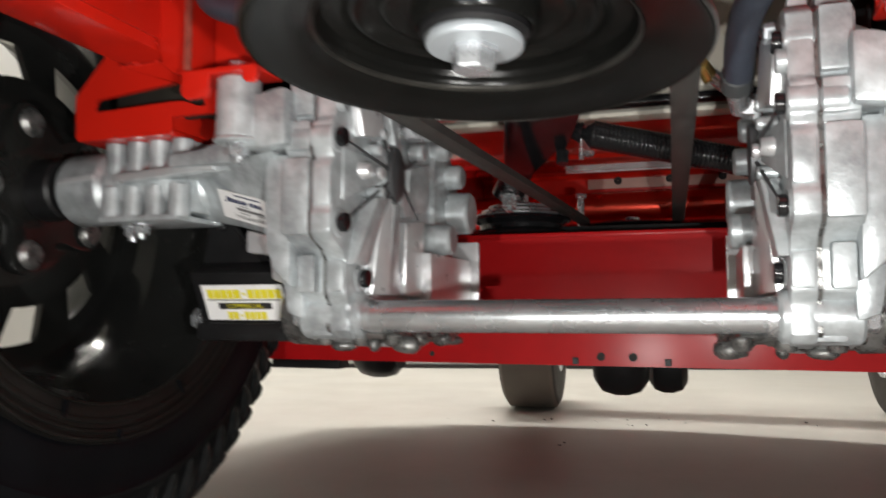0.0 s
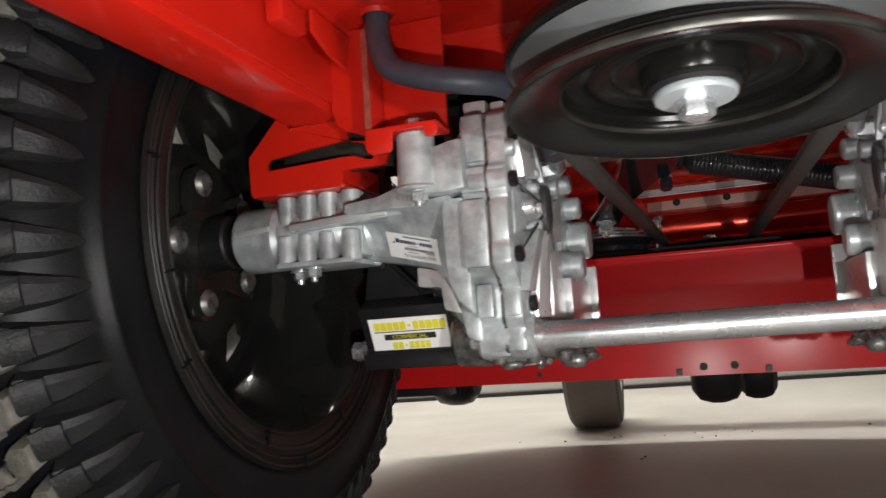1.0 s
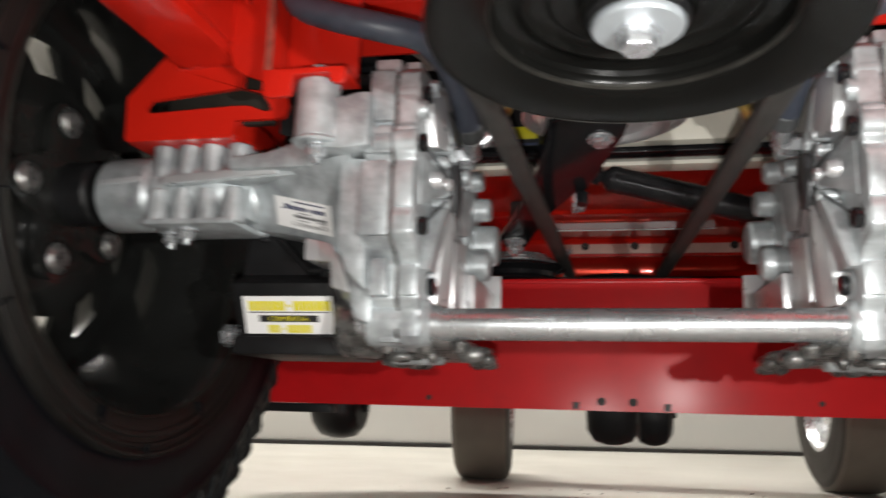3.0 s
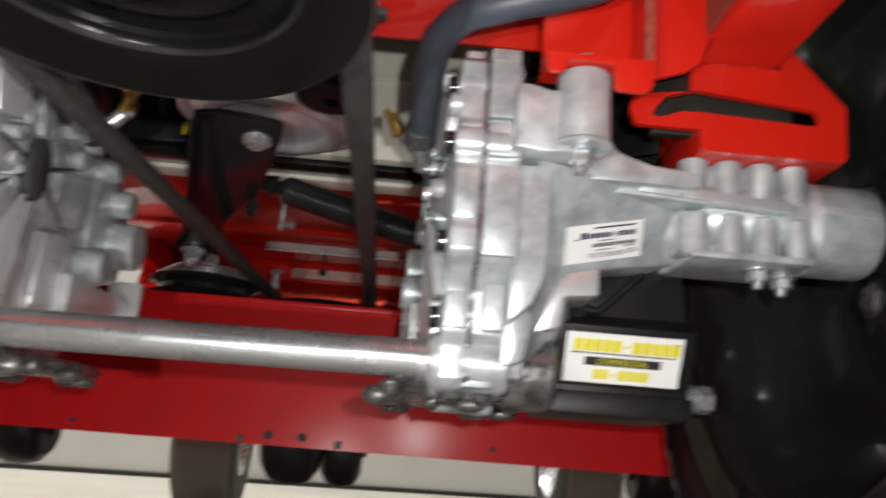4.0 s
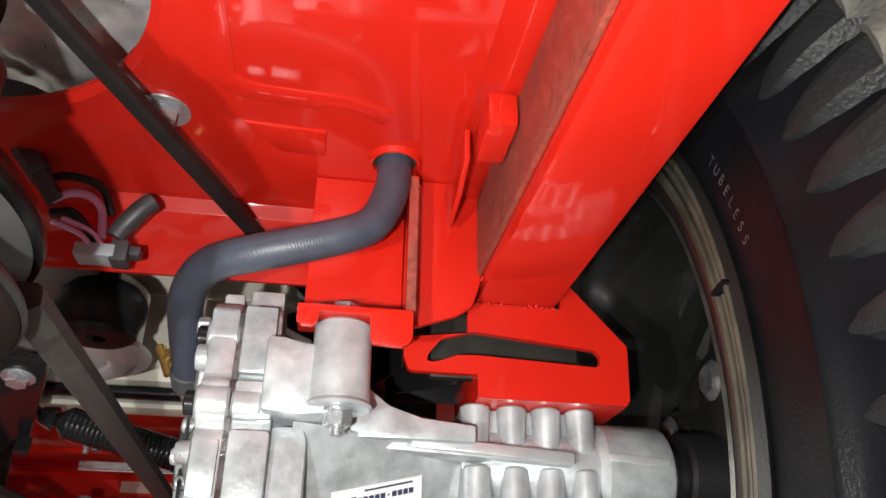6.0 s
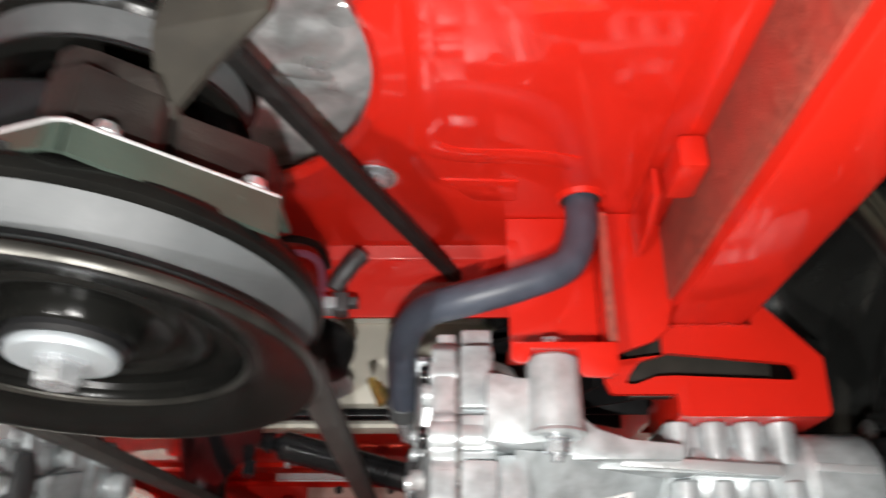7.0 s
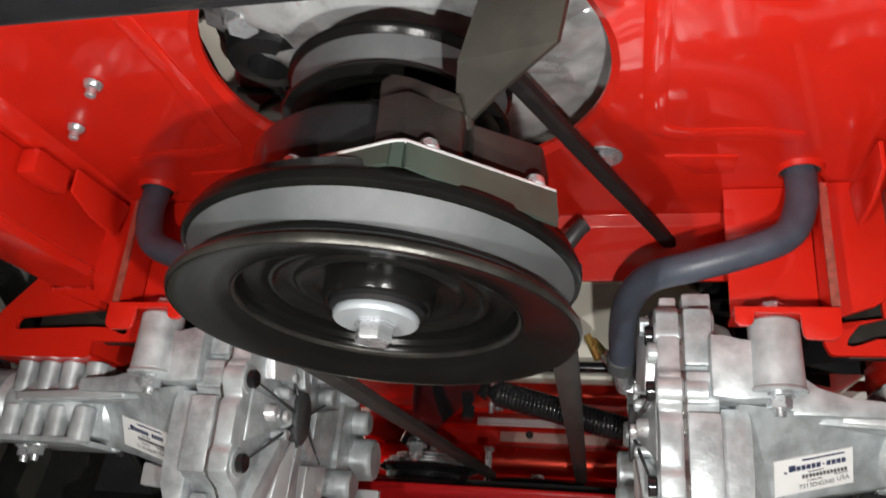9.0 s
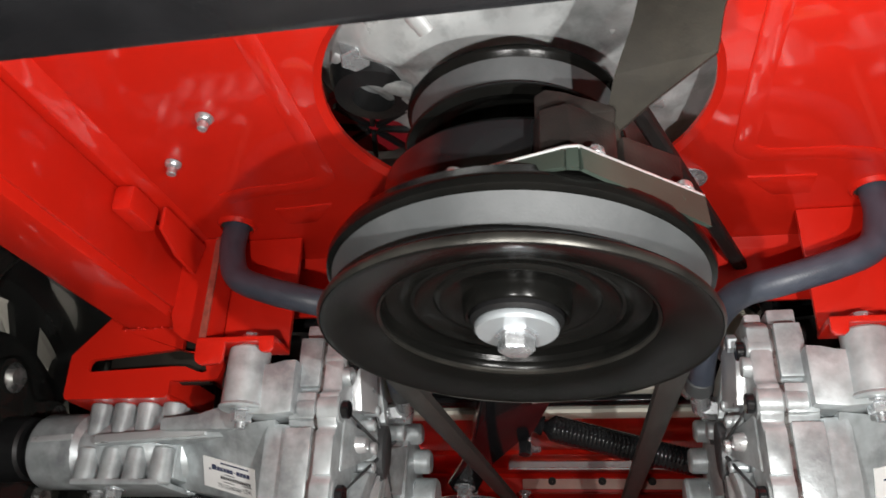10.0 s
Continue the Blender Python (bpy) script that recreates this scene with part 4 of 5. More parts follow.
EDGE = [(-0.029, -0.0640), (0.0265, -0.0825), (0.0310, -0.0825), (0.0790, -0.0405)]
plate = cpart("mounting_plate", grow(tilt_prism([(-0.052, -0.040), *EDGE, (0.079, -0.020), (-0.055, -0.020)], 0.0415, 0.0440, 0.0006),
                                     fold(EDGE[0], EDGE[1], 0.004, 0.0100), fold(EDGE[1], EDGE[2], 0.0100, 0.0108), fold(EDGE[2], EDGE[3], 0.0108, 0.0150)), PLATE, clutch, "zinc coloured plate with folded front edge")
cpart("coil_block", grow(tilt_prism([(0.010, -0.035), (0.0140, -0.066), (0.0165, -0.0735), (0.0280, -0.0765), (0.0460, -0.0610), (0.046, -0.02), (0.010, -0.02)], 0.0445, 0.0690, 0.002),
                         lambda bm: prism([(0.0145, 0.0680), (0.0145, 0.0790), (0.0190, 0.0818), (0.0265, 0.0795), (0.0460, 0.0705), (0.0460, 0.0680)], "y", -0.0690, -0.020, 0.002, UPRIGHT)(bm)), COIL, clutch, "dark brown coil housing with blocky front")
cpart("end_block", grow(tilt_prism([(0.0490, -0.0540), (0.0735, -0.0350), (0.0735, -0.010), (0.044, -0.010), (0.044, -0.050)], 0.0445, 0.0670, 0.002)), COIL, clutch, "dark red-brown block beside the coil")
cpart("plate_edge", grow(pipe([(UPRIGHT @ Vector((x, y - 0.0006, 0.0436)))[:] for x, y in EDGE[::-1]], 0.0009, 8, 0)), BRIGHTALU, plate, "bright line along the front edge")
for x, y in ((0.0370, -0.0735), (0.0715, -0.0435), (-0.018, -0.0650)):
    p = UPRIGHT @ Vector((x, y, 0.0442))
    cpart("screw", grow(rod(p, p + Vector((0, 0, 0.0045)), 0.0042, 0.0036, 14, 0.0008)), ZINC, plate, "small bright screw")
    p = UPRIGHT @ Vector((x - 0.003, y - 0.0050, 0.0375))
    cpart("rivet", grow(rod(p, p - Vector((-0.0012, 0.0022, 0)), 0.0026, 0.002, 12, 0.0006)), PLATE, plate)
up = cpart("upper_pulley", grow(clathe([(r * 0.95, 0.0955 + (h - 0.1030) * 0.78) for r, h in ((0.020, 0.1160), (0.0360, 0.1160), (0.0390, 0.1120), (0.0480, 0.1060), (0.0525, 0.1030), (0.0565, 0.1045), (0.0570, 0.1060), (0.0560, 0.1080), (0.0500, 0.1125), (0.0490, 0.1150), (0.0550, 0.1310), (0.0570, 0.1325), (0.0570, 0.1340), (0.0550, 0.1350), (0.020, 0.1350))])), PULLEYBLACK, clutch, "black drive pulley above the clutch")
cpart("groove", grow(clathe([(r * 0.95, 0.0955 + (h - 0.1030) * 0.78) for r, h in ((0.0505, 0.1128), (0.0500, 0.1150), (0.0545, 0.1275), (0.0470, 0.1275), (0.0480, 0.1128))])), GROOVE, up, "bare worn belt groove")
cpart("hub_ring", grow(clathe([(0.0370, 0.1040), (0.0385, 0.1020), (0.0400, 0.1020), (0.0410, 0.1040), (0.0370, 0.1050)])), GROOVE, up)
cpart("shaft", grow(clathe([(0.018, 0.0900), (0.018, 0.1500), (0.005, 0.1500), (0.005, 0.0900)], 32)), STEEL, clutch)

# flat strap that keeps the clutch body from turning
left = [Vector(p) for p in ((0.0425, -0.083, 0.3670), (0.0440, -0.096, 0.3720), (0.0470, -0.110, 0.3780), (0.0545, -0.120, 0.3940), (0.068, -0.135, 0.4400))]
right = [Vector(p) for p in ((0.0455, -0.083, 0.3675), (0.0600, -0.098, 0.3715), (0.0835, -0.120, 0.3765), (0.0870, -0.125, 0.3920), (0.104, -0.142, 0.4400))]


def flat_strap(bm):
    up_n = (right[2] - left[2]).cross(left[3] - left[2]).normalized() * 0.0032
    rings = [[bm.verts.new(v) for v in (a, b, b + up_n, a + up_n)] for a, b in zip(left, right)]
    for a, b in zip(rings, rings[1:]):
        for k in range(4):
            bm.faces.new((a[k], a[(k + 1) % 4], b[(k + 1) % 4], b[k]))
    bm.faces.new(rings[0])
    bm.faces.new(rings[-1][::-1])


strap = thing("torque_strap", (0.08, -0.13, 0.44), "worn grey flat steel strap reaching down to the clutch", "strap")
part("strap_body", grow(flat_strap), STRAP, strap)
part("strap_hook", grow(rod((0.0440, -0.0850, 0.3655), (0.0445, -0.0700, 0.3655), 0.0042, None, 16, 0.001), rod((0.0440, -0.0850, 0.3655), (0.0452, -0.0905, 0.3700), 0.0042, 0.0030, 16, 0.001)), STRAP, strap, "bent hook at the strap's tip")

# ---------- transaxles ----------
def decal(parent, s, c, width, height, normal, upward, rows, name="sticker", label=""):
    """A printed sticker; rows: (x, y, w, h, material) bars in parts of its size, from its middle."""
    nrm = Vector((normal[0] * s, normal[1], normal[2])).normalized()
    upv = Vector((upward[0] * s, upward[1], upward[2]))
    upv = (upv - nrm * upv.dot(nrm)).normalized()
    right = upv.cross(nrm)
    m = Matrix((*zip(right, upv, nrm), )).to_4x4()
    m = Matrix(((right.x, upv.x, nrm.x, c[0] * s), (right.y, upv.y, nrm.y, c[1]), (right.z, upv.z, nrm.z, c[2]), (0, 0, 0, 1)))
    base = part(name, grow(box(-width / 2, width / 2, -height / 2, height / 2, -0.0004, 0.0004, 0, m)), WHITE, parent, label)
    for x, y, w, h, material in rows:
        if isinstance(material, tuple):
            word, size, mt = material
            letters("lettering", word, size, m @ Matrix.Translation((x * width, y * height, 0.0009)), mt, base)
        else:
            part("print", grow(box((x - w / 2) * width, (x + w / 2) * width, (y - h / 2) * height, (y + h / 2) * height, 0.00042, 0.0006, 0, m)), material, base)
    return base


def transaxle(s, label):
    ob = thing("transaxle", (s * 0.17, 0.17, 0.17), label, "transaxle", "drive units")

    def p(name, *adds, mat_=CAST, lab="", parent=None, sharp=38):
        return part(name, grow(*adds), mat_, parent or ob, lab, s, sharp)
    cover_line = [(0.0985, 0.3170), (0.0940, 0.3140), (0.0930, 0.2975), (0.0965, 0.2925), (0.0935, 0.2890), (0.0935, 0.2620), (0.0915, 0.2590), (0.0915, 0.2480), (0.0955, 0.2440), (0.1080, 0.2385), (0.1130, 0.2330), (0.1130, 0.2120), (0.1190, 0.2060), (0.1180, 0.1900), (0.1240, 0.1850), (0.140, 0.182), (0.250, 0.186),
                  (0.285, 0.215), (0.300, 0.262), (0.296, 0.310), (0.275, 0.345), (0.235, 0.360), (0.180, 0.363), (0.122, 0.3590), (0.1060, 0.3550), (0.0995, 0.3500)]
    cover = p("cover", prism(cover_line, "x", 0.1225, 0.1355, 0.0018), lab="cast aluminium side cover")
    p("case_flange", prism([(y + 0.0035, z) for y, z in cover_line], "x", 0.1372, 0.1550, 0.0018), lab="cast aluminium case flange")
    p("gasket", prism([(0.190 + (y - 0.190) * 0.985, 0.278 + (z - 0.278) * 0.988) for y, z in cover_line], "x", 0.1350, 0.1376, 0), mat_=PAN)
    # raised pads along the flange's rear edge
    for z0, z1, x0, x1, y0 in ((0.2465, 0.2925, 0.1375, 0.1550, 0.0925), (0.2975, 0.3150, 0.1375, 0.1548, 0.0945), (0.3190, 0.3520, 0.1375, 0.1530, 0.0975), (0.2130, 0.2360, 0.1410, 0.1525, 0.1075), (0.2635, 0.2880, 0.1228, 0.1345, 0.0918), (0.2135, 0.2325, 0.1230, 0.1345, 0.1105)):
        p("case_pad", box(x0, x1, y0, y0 + 0.03, z0, z1, 0.002))
    for z, y in ((0.3045, 0.1000), (0.2540, 0.1030), (0.2220, 0.1350), (0.3380, 0.1080)):
        p("bolt_boss", rod((0.1215, y, z), (0.1362, y, z), 0.0092, None, 24, 0.0012), rod((0.1368, y + 0.0015, z), (0.1500, y + 0.0015, z), 0.0088, None, 24, 0.0012))
        p("socket_screw", rod((0.1215, y, z), (0.1165, y, z), 0.0058, None, 16, 0.0008), mat_=BLACKSTEEL, lab="black socket head screw")
    for y, z in ((0.283, 0.222), (0.298, 0.290), (0.27, 0.345), (0.20, 0.186), (0.20, 0.372)):
        p("bolt_boss", rod((0.122, y, z), (0.158, y, z), 0.0095, None, 18, 0.0015))
        p("cover_screw", hexhead((0.122, y, z), (-1, 0, 0), 0.0058, 0.005), mat_=ZINC)
    p("top_block", box(0.1380, 0.1545, 0.112, 0.160, 0.350, 0.3658, 0.002), box(0.1252, 0.1352, 0.114, 0.160, 0.350, 0.3640, 0.002))
    # main case, narrowing to the axle tube
    p("gear_case", loft([ring_of(0.192, 0.277, 0.086, 0.090, 0.1545, 36, 2.6), ring_of(0.192, 0.278, 0.080, 0.084, 0.168, 36, 2.6), ring_of(0.186, 0.280, 0.052, 0.062, 0.178, 36, 2.4), ring_of(0.174, 0.286, 0.032, 0.040, 0.192, 36, 2.3),
                         ring_of(0.172, 0.289, 0.028, 0.025, 0.212, 36, 2.2), ring_of(0.170, 0.290, 0.021, 0.0200, 0.236, 36, 2.2), ring_of(WY, 0.290, 0.0235, 0.0205, 0.262, 36, 2), ring_of(WY, 0.290, 0.0235, 0.0205, 0.320, 36, 2)]), lab="cast aluminium gear case", sharp=50)
    nrm, rgt = Vector((0.353, -0.775, -0.52)).normalized(), Vector((0.047, 0.013, 0.013)).normalized()
    upv = nrm.cross(rgt) * -1 if nrm.cross(rgt).z < 0 else nrm.cross(rgt)
    pad_m = Matrix(((rgt.x, upv.x, nrm.x, 0.206), (rgt.y, upv.y, nrm.y, 0.1345), (rgt.z, upv.z, nrm.z, 0.270), (0, 0, 0, 1)))
    web = [(0.1640, 0.2985), (0.182, 0.2990), (0.222, 0.2970), (0.262, 0.2940), (0.262, 0.2680), (0.242, 0.2640), (0.215, 0.2585), (0.197, 0.2530), (0.186, 0.2460), (0.1790, 0.2350), (0.1745, 0.2220), (0.1640, 0.2180)]

    def web_plate(bm):
        near = [bm.verts.new((x, 0.1345 + (0.353 * (x - 0.206) - 0.52 * (z - 0.270)) / 0.775, z)) for x, z in web]
        far = [bm.verts.new(v.co + Vector((0, 0.024, 0))) for v in near]
        bm.faces.new(near)
        bm.faces.new(far[::-1])
        rim = []
        for k in range(len(web)):
            bm.faces.new((near[k], far[k], far[(k + 1) % len(web)], near[(k + 1) % len(web)]))
            rim.append(bm.edges.get((near[k], near[(k + 1) % len(web)])))
        bmesh.ops.recalc_face_normals(bm, faces=bm.faces)
        bmesh.ops.bevel(bm, geom=rim, offset=0.0015, segments=2, affect="EDGES", profile=0.5)
    p("case_shoulder", prism([(0.1545, 0.2965), (0.1695, 0.2970), (0.1712, 0.2900), (0.1712, 0.2620), (0.1700, 0.2400), (0.1640, 0.2260), (0.1530, 0.2160), (0.1530, 0.2400)], "y", 0.1000, 0.15, 0.003), prism([(0.152, 0.2440), (0.164, 0.2380), (0.168, 0.222), (0.164, 0.200), (0.152, 0.196)], "y", 0.116, 0.16, 0.004))
    p("rear_web", web_plate, prism([(0.176, 0.3010), (0.222, 0.3005), (0.300, 0.2960), (0.300, 0.2885), (0.176, 0.2945)], "y", 0.1195, 0.16, 0.0015), lab="cast web carrying the label")
    p("lower_lug", prism([(0.172, 0.2260), (0.180, 0.2395), (0.188, 0.2510), (0.2045, 0.2550), (0.2045, 0.2400), (0.1870, 0.2385), (0.1850, 0.2220), (0.172, 0.2180)], "y", 0.1340, 0.175, 0.002), mat_=BRIGHTALU)
    p("lower_case", loft([ring_of(0.192, 0.262, 0.082, 0.080, 0.1545, 32, 2.2), ring_of(0.192, 0.258, 0.072, 0.068, 0.170, 32, 2.2), ring_of(0.190, 0.254, 0.050, 0.048, 0.184, 32, 2.1), ring_of(0.184, 0.252, 0.030, 0.034, 0.194, 32, 2)]), sharp=50)
    # mounting boss
    p("mount_boss", rod((0.1835, 0.0905, 0.3045), (0.1835, 0.0905, 0.3422), 0.0138, 0.0132, 32, 0.0015), rod((0.1835, 0.0905, 0.3025), (0.1835, 0.0905, 0.3062), 0.0150, 0.0142, 32, 0.0012), prism([(0.150, 0.3340), (0.158, 0.3335), (0.166, 0.3315), (0.172, 0.3310), (0.183, 0.3380), (0.183, 0.3000), (0.166, 0.2985), (0.150, 0.3000)], "y", 0.0860, 0.125, 0.002), lab="upright mounting boss")
    p("fin", prism([(0.1900, 0.332), (0.1950, 0.3235), (0.2000, 0.3180), (0.2085, 0.3115), (0.2240, 0.3065), (0.2500, 0.3040), (0.2500, 0.2960), (0.1900, 0.2960)], "y", 0.111, 0.135, 0.0015), lab="thin sweeping cast fin")
    p("boss_bolt", hexhead((0.1835, 0.0905, 0.3461), (0, 0, 1), 0.0072, 0.0045, 0.0095), mat_=ZINC, lab="zinc plated bolt on the red hanger")
    p("boss_nut", hexhead((0.1835, 0.0905, 0.3025), (0, 0, -1), 0.0066, 0.006, 0.008, 0.004), mat_=ZINC, lab="zinc plated nut under the boss")
    # axle tube with its clamp columns and end cap
    for x in (0.2535, 0.2725, 0.2905, 0.3085):
        p("clamp_column", rod((x, 0.1285, 0.2640), (x, 0.1285, 0.2880), 0.0076, 0.0072, 20, 0.0012), rod((x, 0.1315, 0.2960), (x, 0.1315, 0.3188), 0.0066, 0.0078, 20, 0.0010))
        p("clamp_column", rod((x, 0.168, 0.2630), (x, 0.168, 0.3188), 0.0068, None, 18, 0.0012))
    p("clamp_web", box(0.2470, 0.3170, 0.1345, 0.166, 0.2690, 0.3186, 0.002), box(0.250, 0.314, 0.1205, 0.172, 0.2625, 0.2665, 0.0012))
    p("seam_strip", prism([(0.2200, 0.2995), (0.2200, 0.2940), (0.3000, 0.2890), (0.3000, 0.2945)], "y", 0.1165, 0.130, 0.0008), prism([(0.3200, 0.2965), (0.3200, 0.2925), (0.3510, 0.2905), (0.3510, 0.2945)], "y", 0.1205, 0.130, 0.0008), mat_=BRIGHTALU, lab="pale machined seam")
    p("end_cap", loft([ring_of(WY, 0.290, 0.0225, 0.0220, 0.3150, 32), ring_of(WY, 0.290, 0.0268, 0.0262, 0.3200, 32), ring_of(WY, 0.290, 0.0270, 0.0265, 0.3520, 32), ring_of(WY, 0.290, 0.0255, 0.0250, 0.3545, 32)]), lab="round cast end cap")
    p("axle_seal", rod((0.3540, WY, 0.290), (0.3600, WY, 0.290), 0.0180, None, 28, 0.001), mat_=DARKGAP)
    p("axle_shaft", rod((0.3550, WY, 0.290), (0.392, WY, 0.290), 0.0150, None, 28, 0.001), mat_=BLACKPLASTIC, lab="black axle shaft")
    p("clamp_bolt", hexhead((0.2905, 0.137, 0.2625), (0, 0, -1), 0.0058, 0.0055, 0.0078, 0.004), mat_=ZINC)
    p("clamp_bolt", hexhead((0.3095, 0.150, 0.2625), (0, 0, -1), 0.0058, 0.0055, 0.0078, 0.004), mat_=ZINC)
    # star ribs of the inner cover
    hub = (0.163, 0.2915)
    p("hub_boss", rod((0.122, *hub), (0.1120, *hub), 0.019, 0.015, 28, 0.002), parent=cover)
    p("hub_plug", loft([ring_of(*hub, 0.0120, 0.0180, x, 28) for x in (0.1130, 0.1085)] + [ring_of(*hub, 0.0105, 0.0165, 0.1076, 28)]), mat_=ARM, parent=cover, lab="dark oblong hub in the star's middle")
    # dark rods paint in the shade of the creases between the star's panels
    for y, z in ((0.1020, 0.3045), (0.1050, 0.2550), (0.2390, 0.3180), (0.2300, 0.2690), (0.1230, 0.2270), (0.1480, 0.3300)):
        d = (Vector((0.1135, y, z)) - Vector((0.1105, *hub))).normalized()
        p("crease_line", rod(Vector((0.1105, *hub)) + d * 0.010, Vector((0.1190, y, z)), 0.0013, 0.0006, 10, 0.0003), mat_=ARM, parent=cover, lab="thin dark line for the shade in the star's crease")

    def facet(points, rise, material):
        """A raised cast panel; its inner edge stands highest."""
        bm = bmesh.new()
        lo_ = [bm.verts.new((0.1240, y, z)) for y, z in points]
        hi_ = [bm.verts.new((0.1225 - h, 0.5 * (points[0][0] + points[2][0]) + (y - 0.5 * (points[0][0] + points[2][0])) * 0.93, z)) for (y, z), h in zip(points, rise)]
        bm.faces.new(lo_)
        bm.faces.new(hi_[::-1])
        k_ = len(points)
        for i in range(k_):
            bm.faces.new((lo_[i], lo_[(i + 1) % k_], hi_[(i + 1) % k_], hi_[i]))
        bmesh.ops.recalc_face_normals(bm, faces=bm.faces)
        bevelled(bm, bm.verts, 0.0008, 2)
        part("rib", bm, material, cover, "", s)
    # three of the panels take the brighter aluminium, the rest the duller cast tone
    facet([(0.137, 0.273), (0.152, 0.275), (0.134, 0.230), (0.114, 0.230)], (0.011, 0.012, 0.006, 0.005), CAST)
    facet([(0.146, 0.260), (0.157, 0.275), (0.161, 0.212), (0.143, 0.212)], (0.009, 0.013, 0.010, 0.004), BRIGHTALU)
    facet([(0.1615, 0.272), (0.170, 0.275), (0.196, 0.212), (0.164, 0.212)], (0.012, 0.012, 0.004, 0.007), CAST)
    facet([(0.199, 0.264), (0.229, 0.267), (0.220, 0.212), (0.199, 0.212)], (0.006, 0.010, 0.011, 0.005), BRIGHTALU)
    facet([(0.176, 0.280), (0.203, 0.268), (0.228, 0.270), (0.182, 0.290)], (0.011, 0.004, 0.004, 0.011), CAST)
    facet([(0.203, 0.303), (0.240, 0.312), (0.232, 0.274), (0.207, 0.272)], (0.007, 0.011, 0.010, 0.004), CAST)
    facet([(0.116, 0.346), (0.141, 0.350), (0.150, 0.314), (0.124, 0.310)], (0.004, 0.009, 0.011, 0.006), BRIGHTALU)
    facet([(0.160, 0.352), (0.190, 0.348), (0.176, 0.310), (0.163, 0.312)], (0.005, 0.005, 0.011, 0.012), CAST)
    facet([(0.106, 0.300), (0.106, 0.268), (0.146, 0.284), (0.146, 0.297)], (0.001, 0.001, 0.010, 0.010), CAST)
    for y, z, r in ((0.140, 0.304, 0.0042), (0.145, 0.2775, 0.0042), (0.148, 0.316, 0.0040), (0.222, 0.318, 0.0070), (0.243, 0.336, 0.0060)):
        p("pin_boss", rod((0.122, y, z), (0.1105, y, z), r, r * 0.9, 18, 0.001), parent=cover, lab="small round cast boss")
    p("pin_boss", rod((0.122, 0.126, 0.2885), (0.1115, 0.126, 0.2885), 0.0062, 0.0050, 18, 0.001), rod((0.112, 0.137, 0.2885), (0.108, 0.137, 0.2885), 0.0040, None, 14, 0.0008), mat_=BRIGHTALU, parent=cover, lab="bright machined pin boss")
    p("pin_boss", lathe([(0.0030, 0.1190), (0.0058, 0.1180), (0.0062, 0.1190), (0.0062, 0.1230), (0.0030, 0.1230)], (0, 0.104, 0.3270), "x", 20), parent=cover)
    for y, z, r, x in ((0.310, 0.2830, 0.0180, 0.100), (0.255, 0.2560, 0.0125, 0.099), (0.300, 0.3120, 0.0105, 0.105), (0.275, 0.330, 0.0090, 0.108)):
        p("plug", rod((0.126, y, z), (x, y, z), r, r * 0.95, 30, 0.002), parent=cover, lab="round cast plug")
    p("plug_carrier", prism([(0.262, 0.240), (0.328, 0.258), (0.332, 0.300), (0.312, 0.328), (0.270, 0.340)], "x", 0.118, 0.140, 0.003), parent=cover)
    p("flat_foot", box(0.1060, 0.124, 0.222, 0.327, 0.2080, 0.2440, 0.001), mat_=BRIGHTALU, parent=cover, lab="flat polished foot")
    p("port_nut", hexhead((0.120, 0.120, 0.347), (-1, 0, 0), 0.0056, 0.006), mat_=WASHER)
    p("cover_edge", box(0.0995, 0.1235, 0.3275, 0.3330, 0.2080, 0.2600, 0.001), mat_=BRIGHTALU)
    # bottom pan
    p("bottom_pan", prism([(0.134, 0.191), (0.130, 0.188), (0.136, 0.1845), (0.200, 0.1815), (0.26, 0.1815), (0.285, 0.186), (0.270, 0.191)], "x", 0.098, 0.160, 0.0025), mat_=PAN, lab="dark oily bottom pan")
    for x in (0.100, 0.122, 0.146):
        for y in (0.135, 0.20):
            p("pan_bolt", rod((x, y, 0.188), (x, y, 0.1805), 0.0062, 0.0050, 14, 0.0012), mat_=PAN)
    dice = random.Random(5)
    for k in range(22):
        lump = bmesh.new()
        c = Vector((dice.uniform(0.094, 0.172), dice.uniform(0.138, 0.262), dice.uniform(0.1795, 0.1865)))
        size = Vector((dice.uniform(0.004, 0.010), dice.uniform(0.005, 0.012), dice.uniform(0.003, 0.0065)))
        for v in bmesh.ops.create_icosphere(lump, subdivisions=2, radius=1)["verts"]:
            v.co = c + Vector((v.co.x * size.x, v.co.y * size.y, v.co.z * size.z)) * (1 + 0.25 * noise.noise(v.co * 2 + c * 90))
        part("cast_lump", lump, PAN, ob, "uneven oily casting boss", s, 70)
    p("tube_clamp", rod((0.1175, 0.133, 0.199), (0.158, 0.133, 0.199), 0.0145, None, 26, 0.002), box(0.132, 0.15, 0.122, 0.15, 0.186, 0.22, 0.003), lab="cast clamp round the cross tube")
    p("clamp_bolt", hexhead((0.158, 0.133, 0.199), (1, 0, 0), 0.0085, 0.007), mat_=ZINC)
    p("pan_body", rod((0.158, 0.165, 0.200), (0.1865, 0.165, 0.200), 0.0215, 0.0205, 30, 0.003), mat_=PAN, lab="dark round housing end")
    # black filter housing below the axle tube
    tilt = Matrix.Translation((0, 0.172, 0.21)) @ pose(0, 0, 0, 27, 0, 0) @ Matrix.Translation((0, -0.172, -0.21))
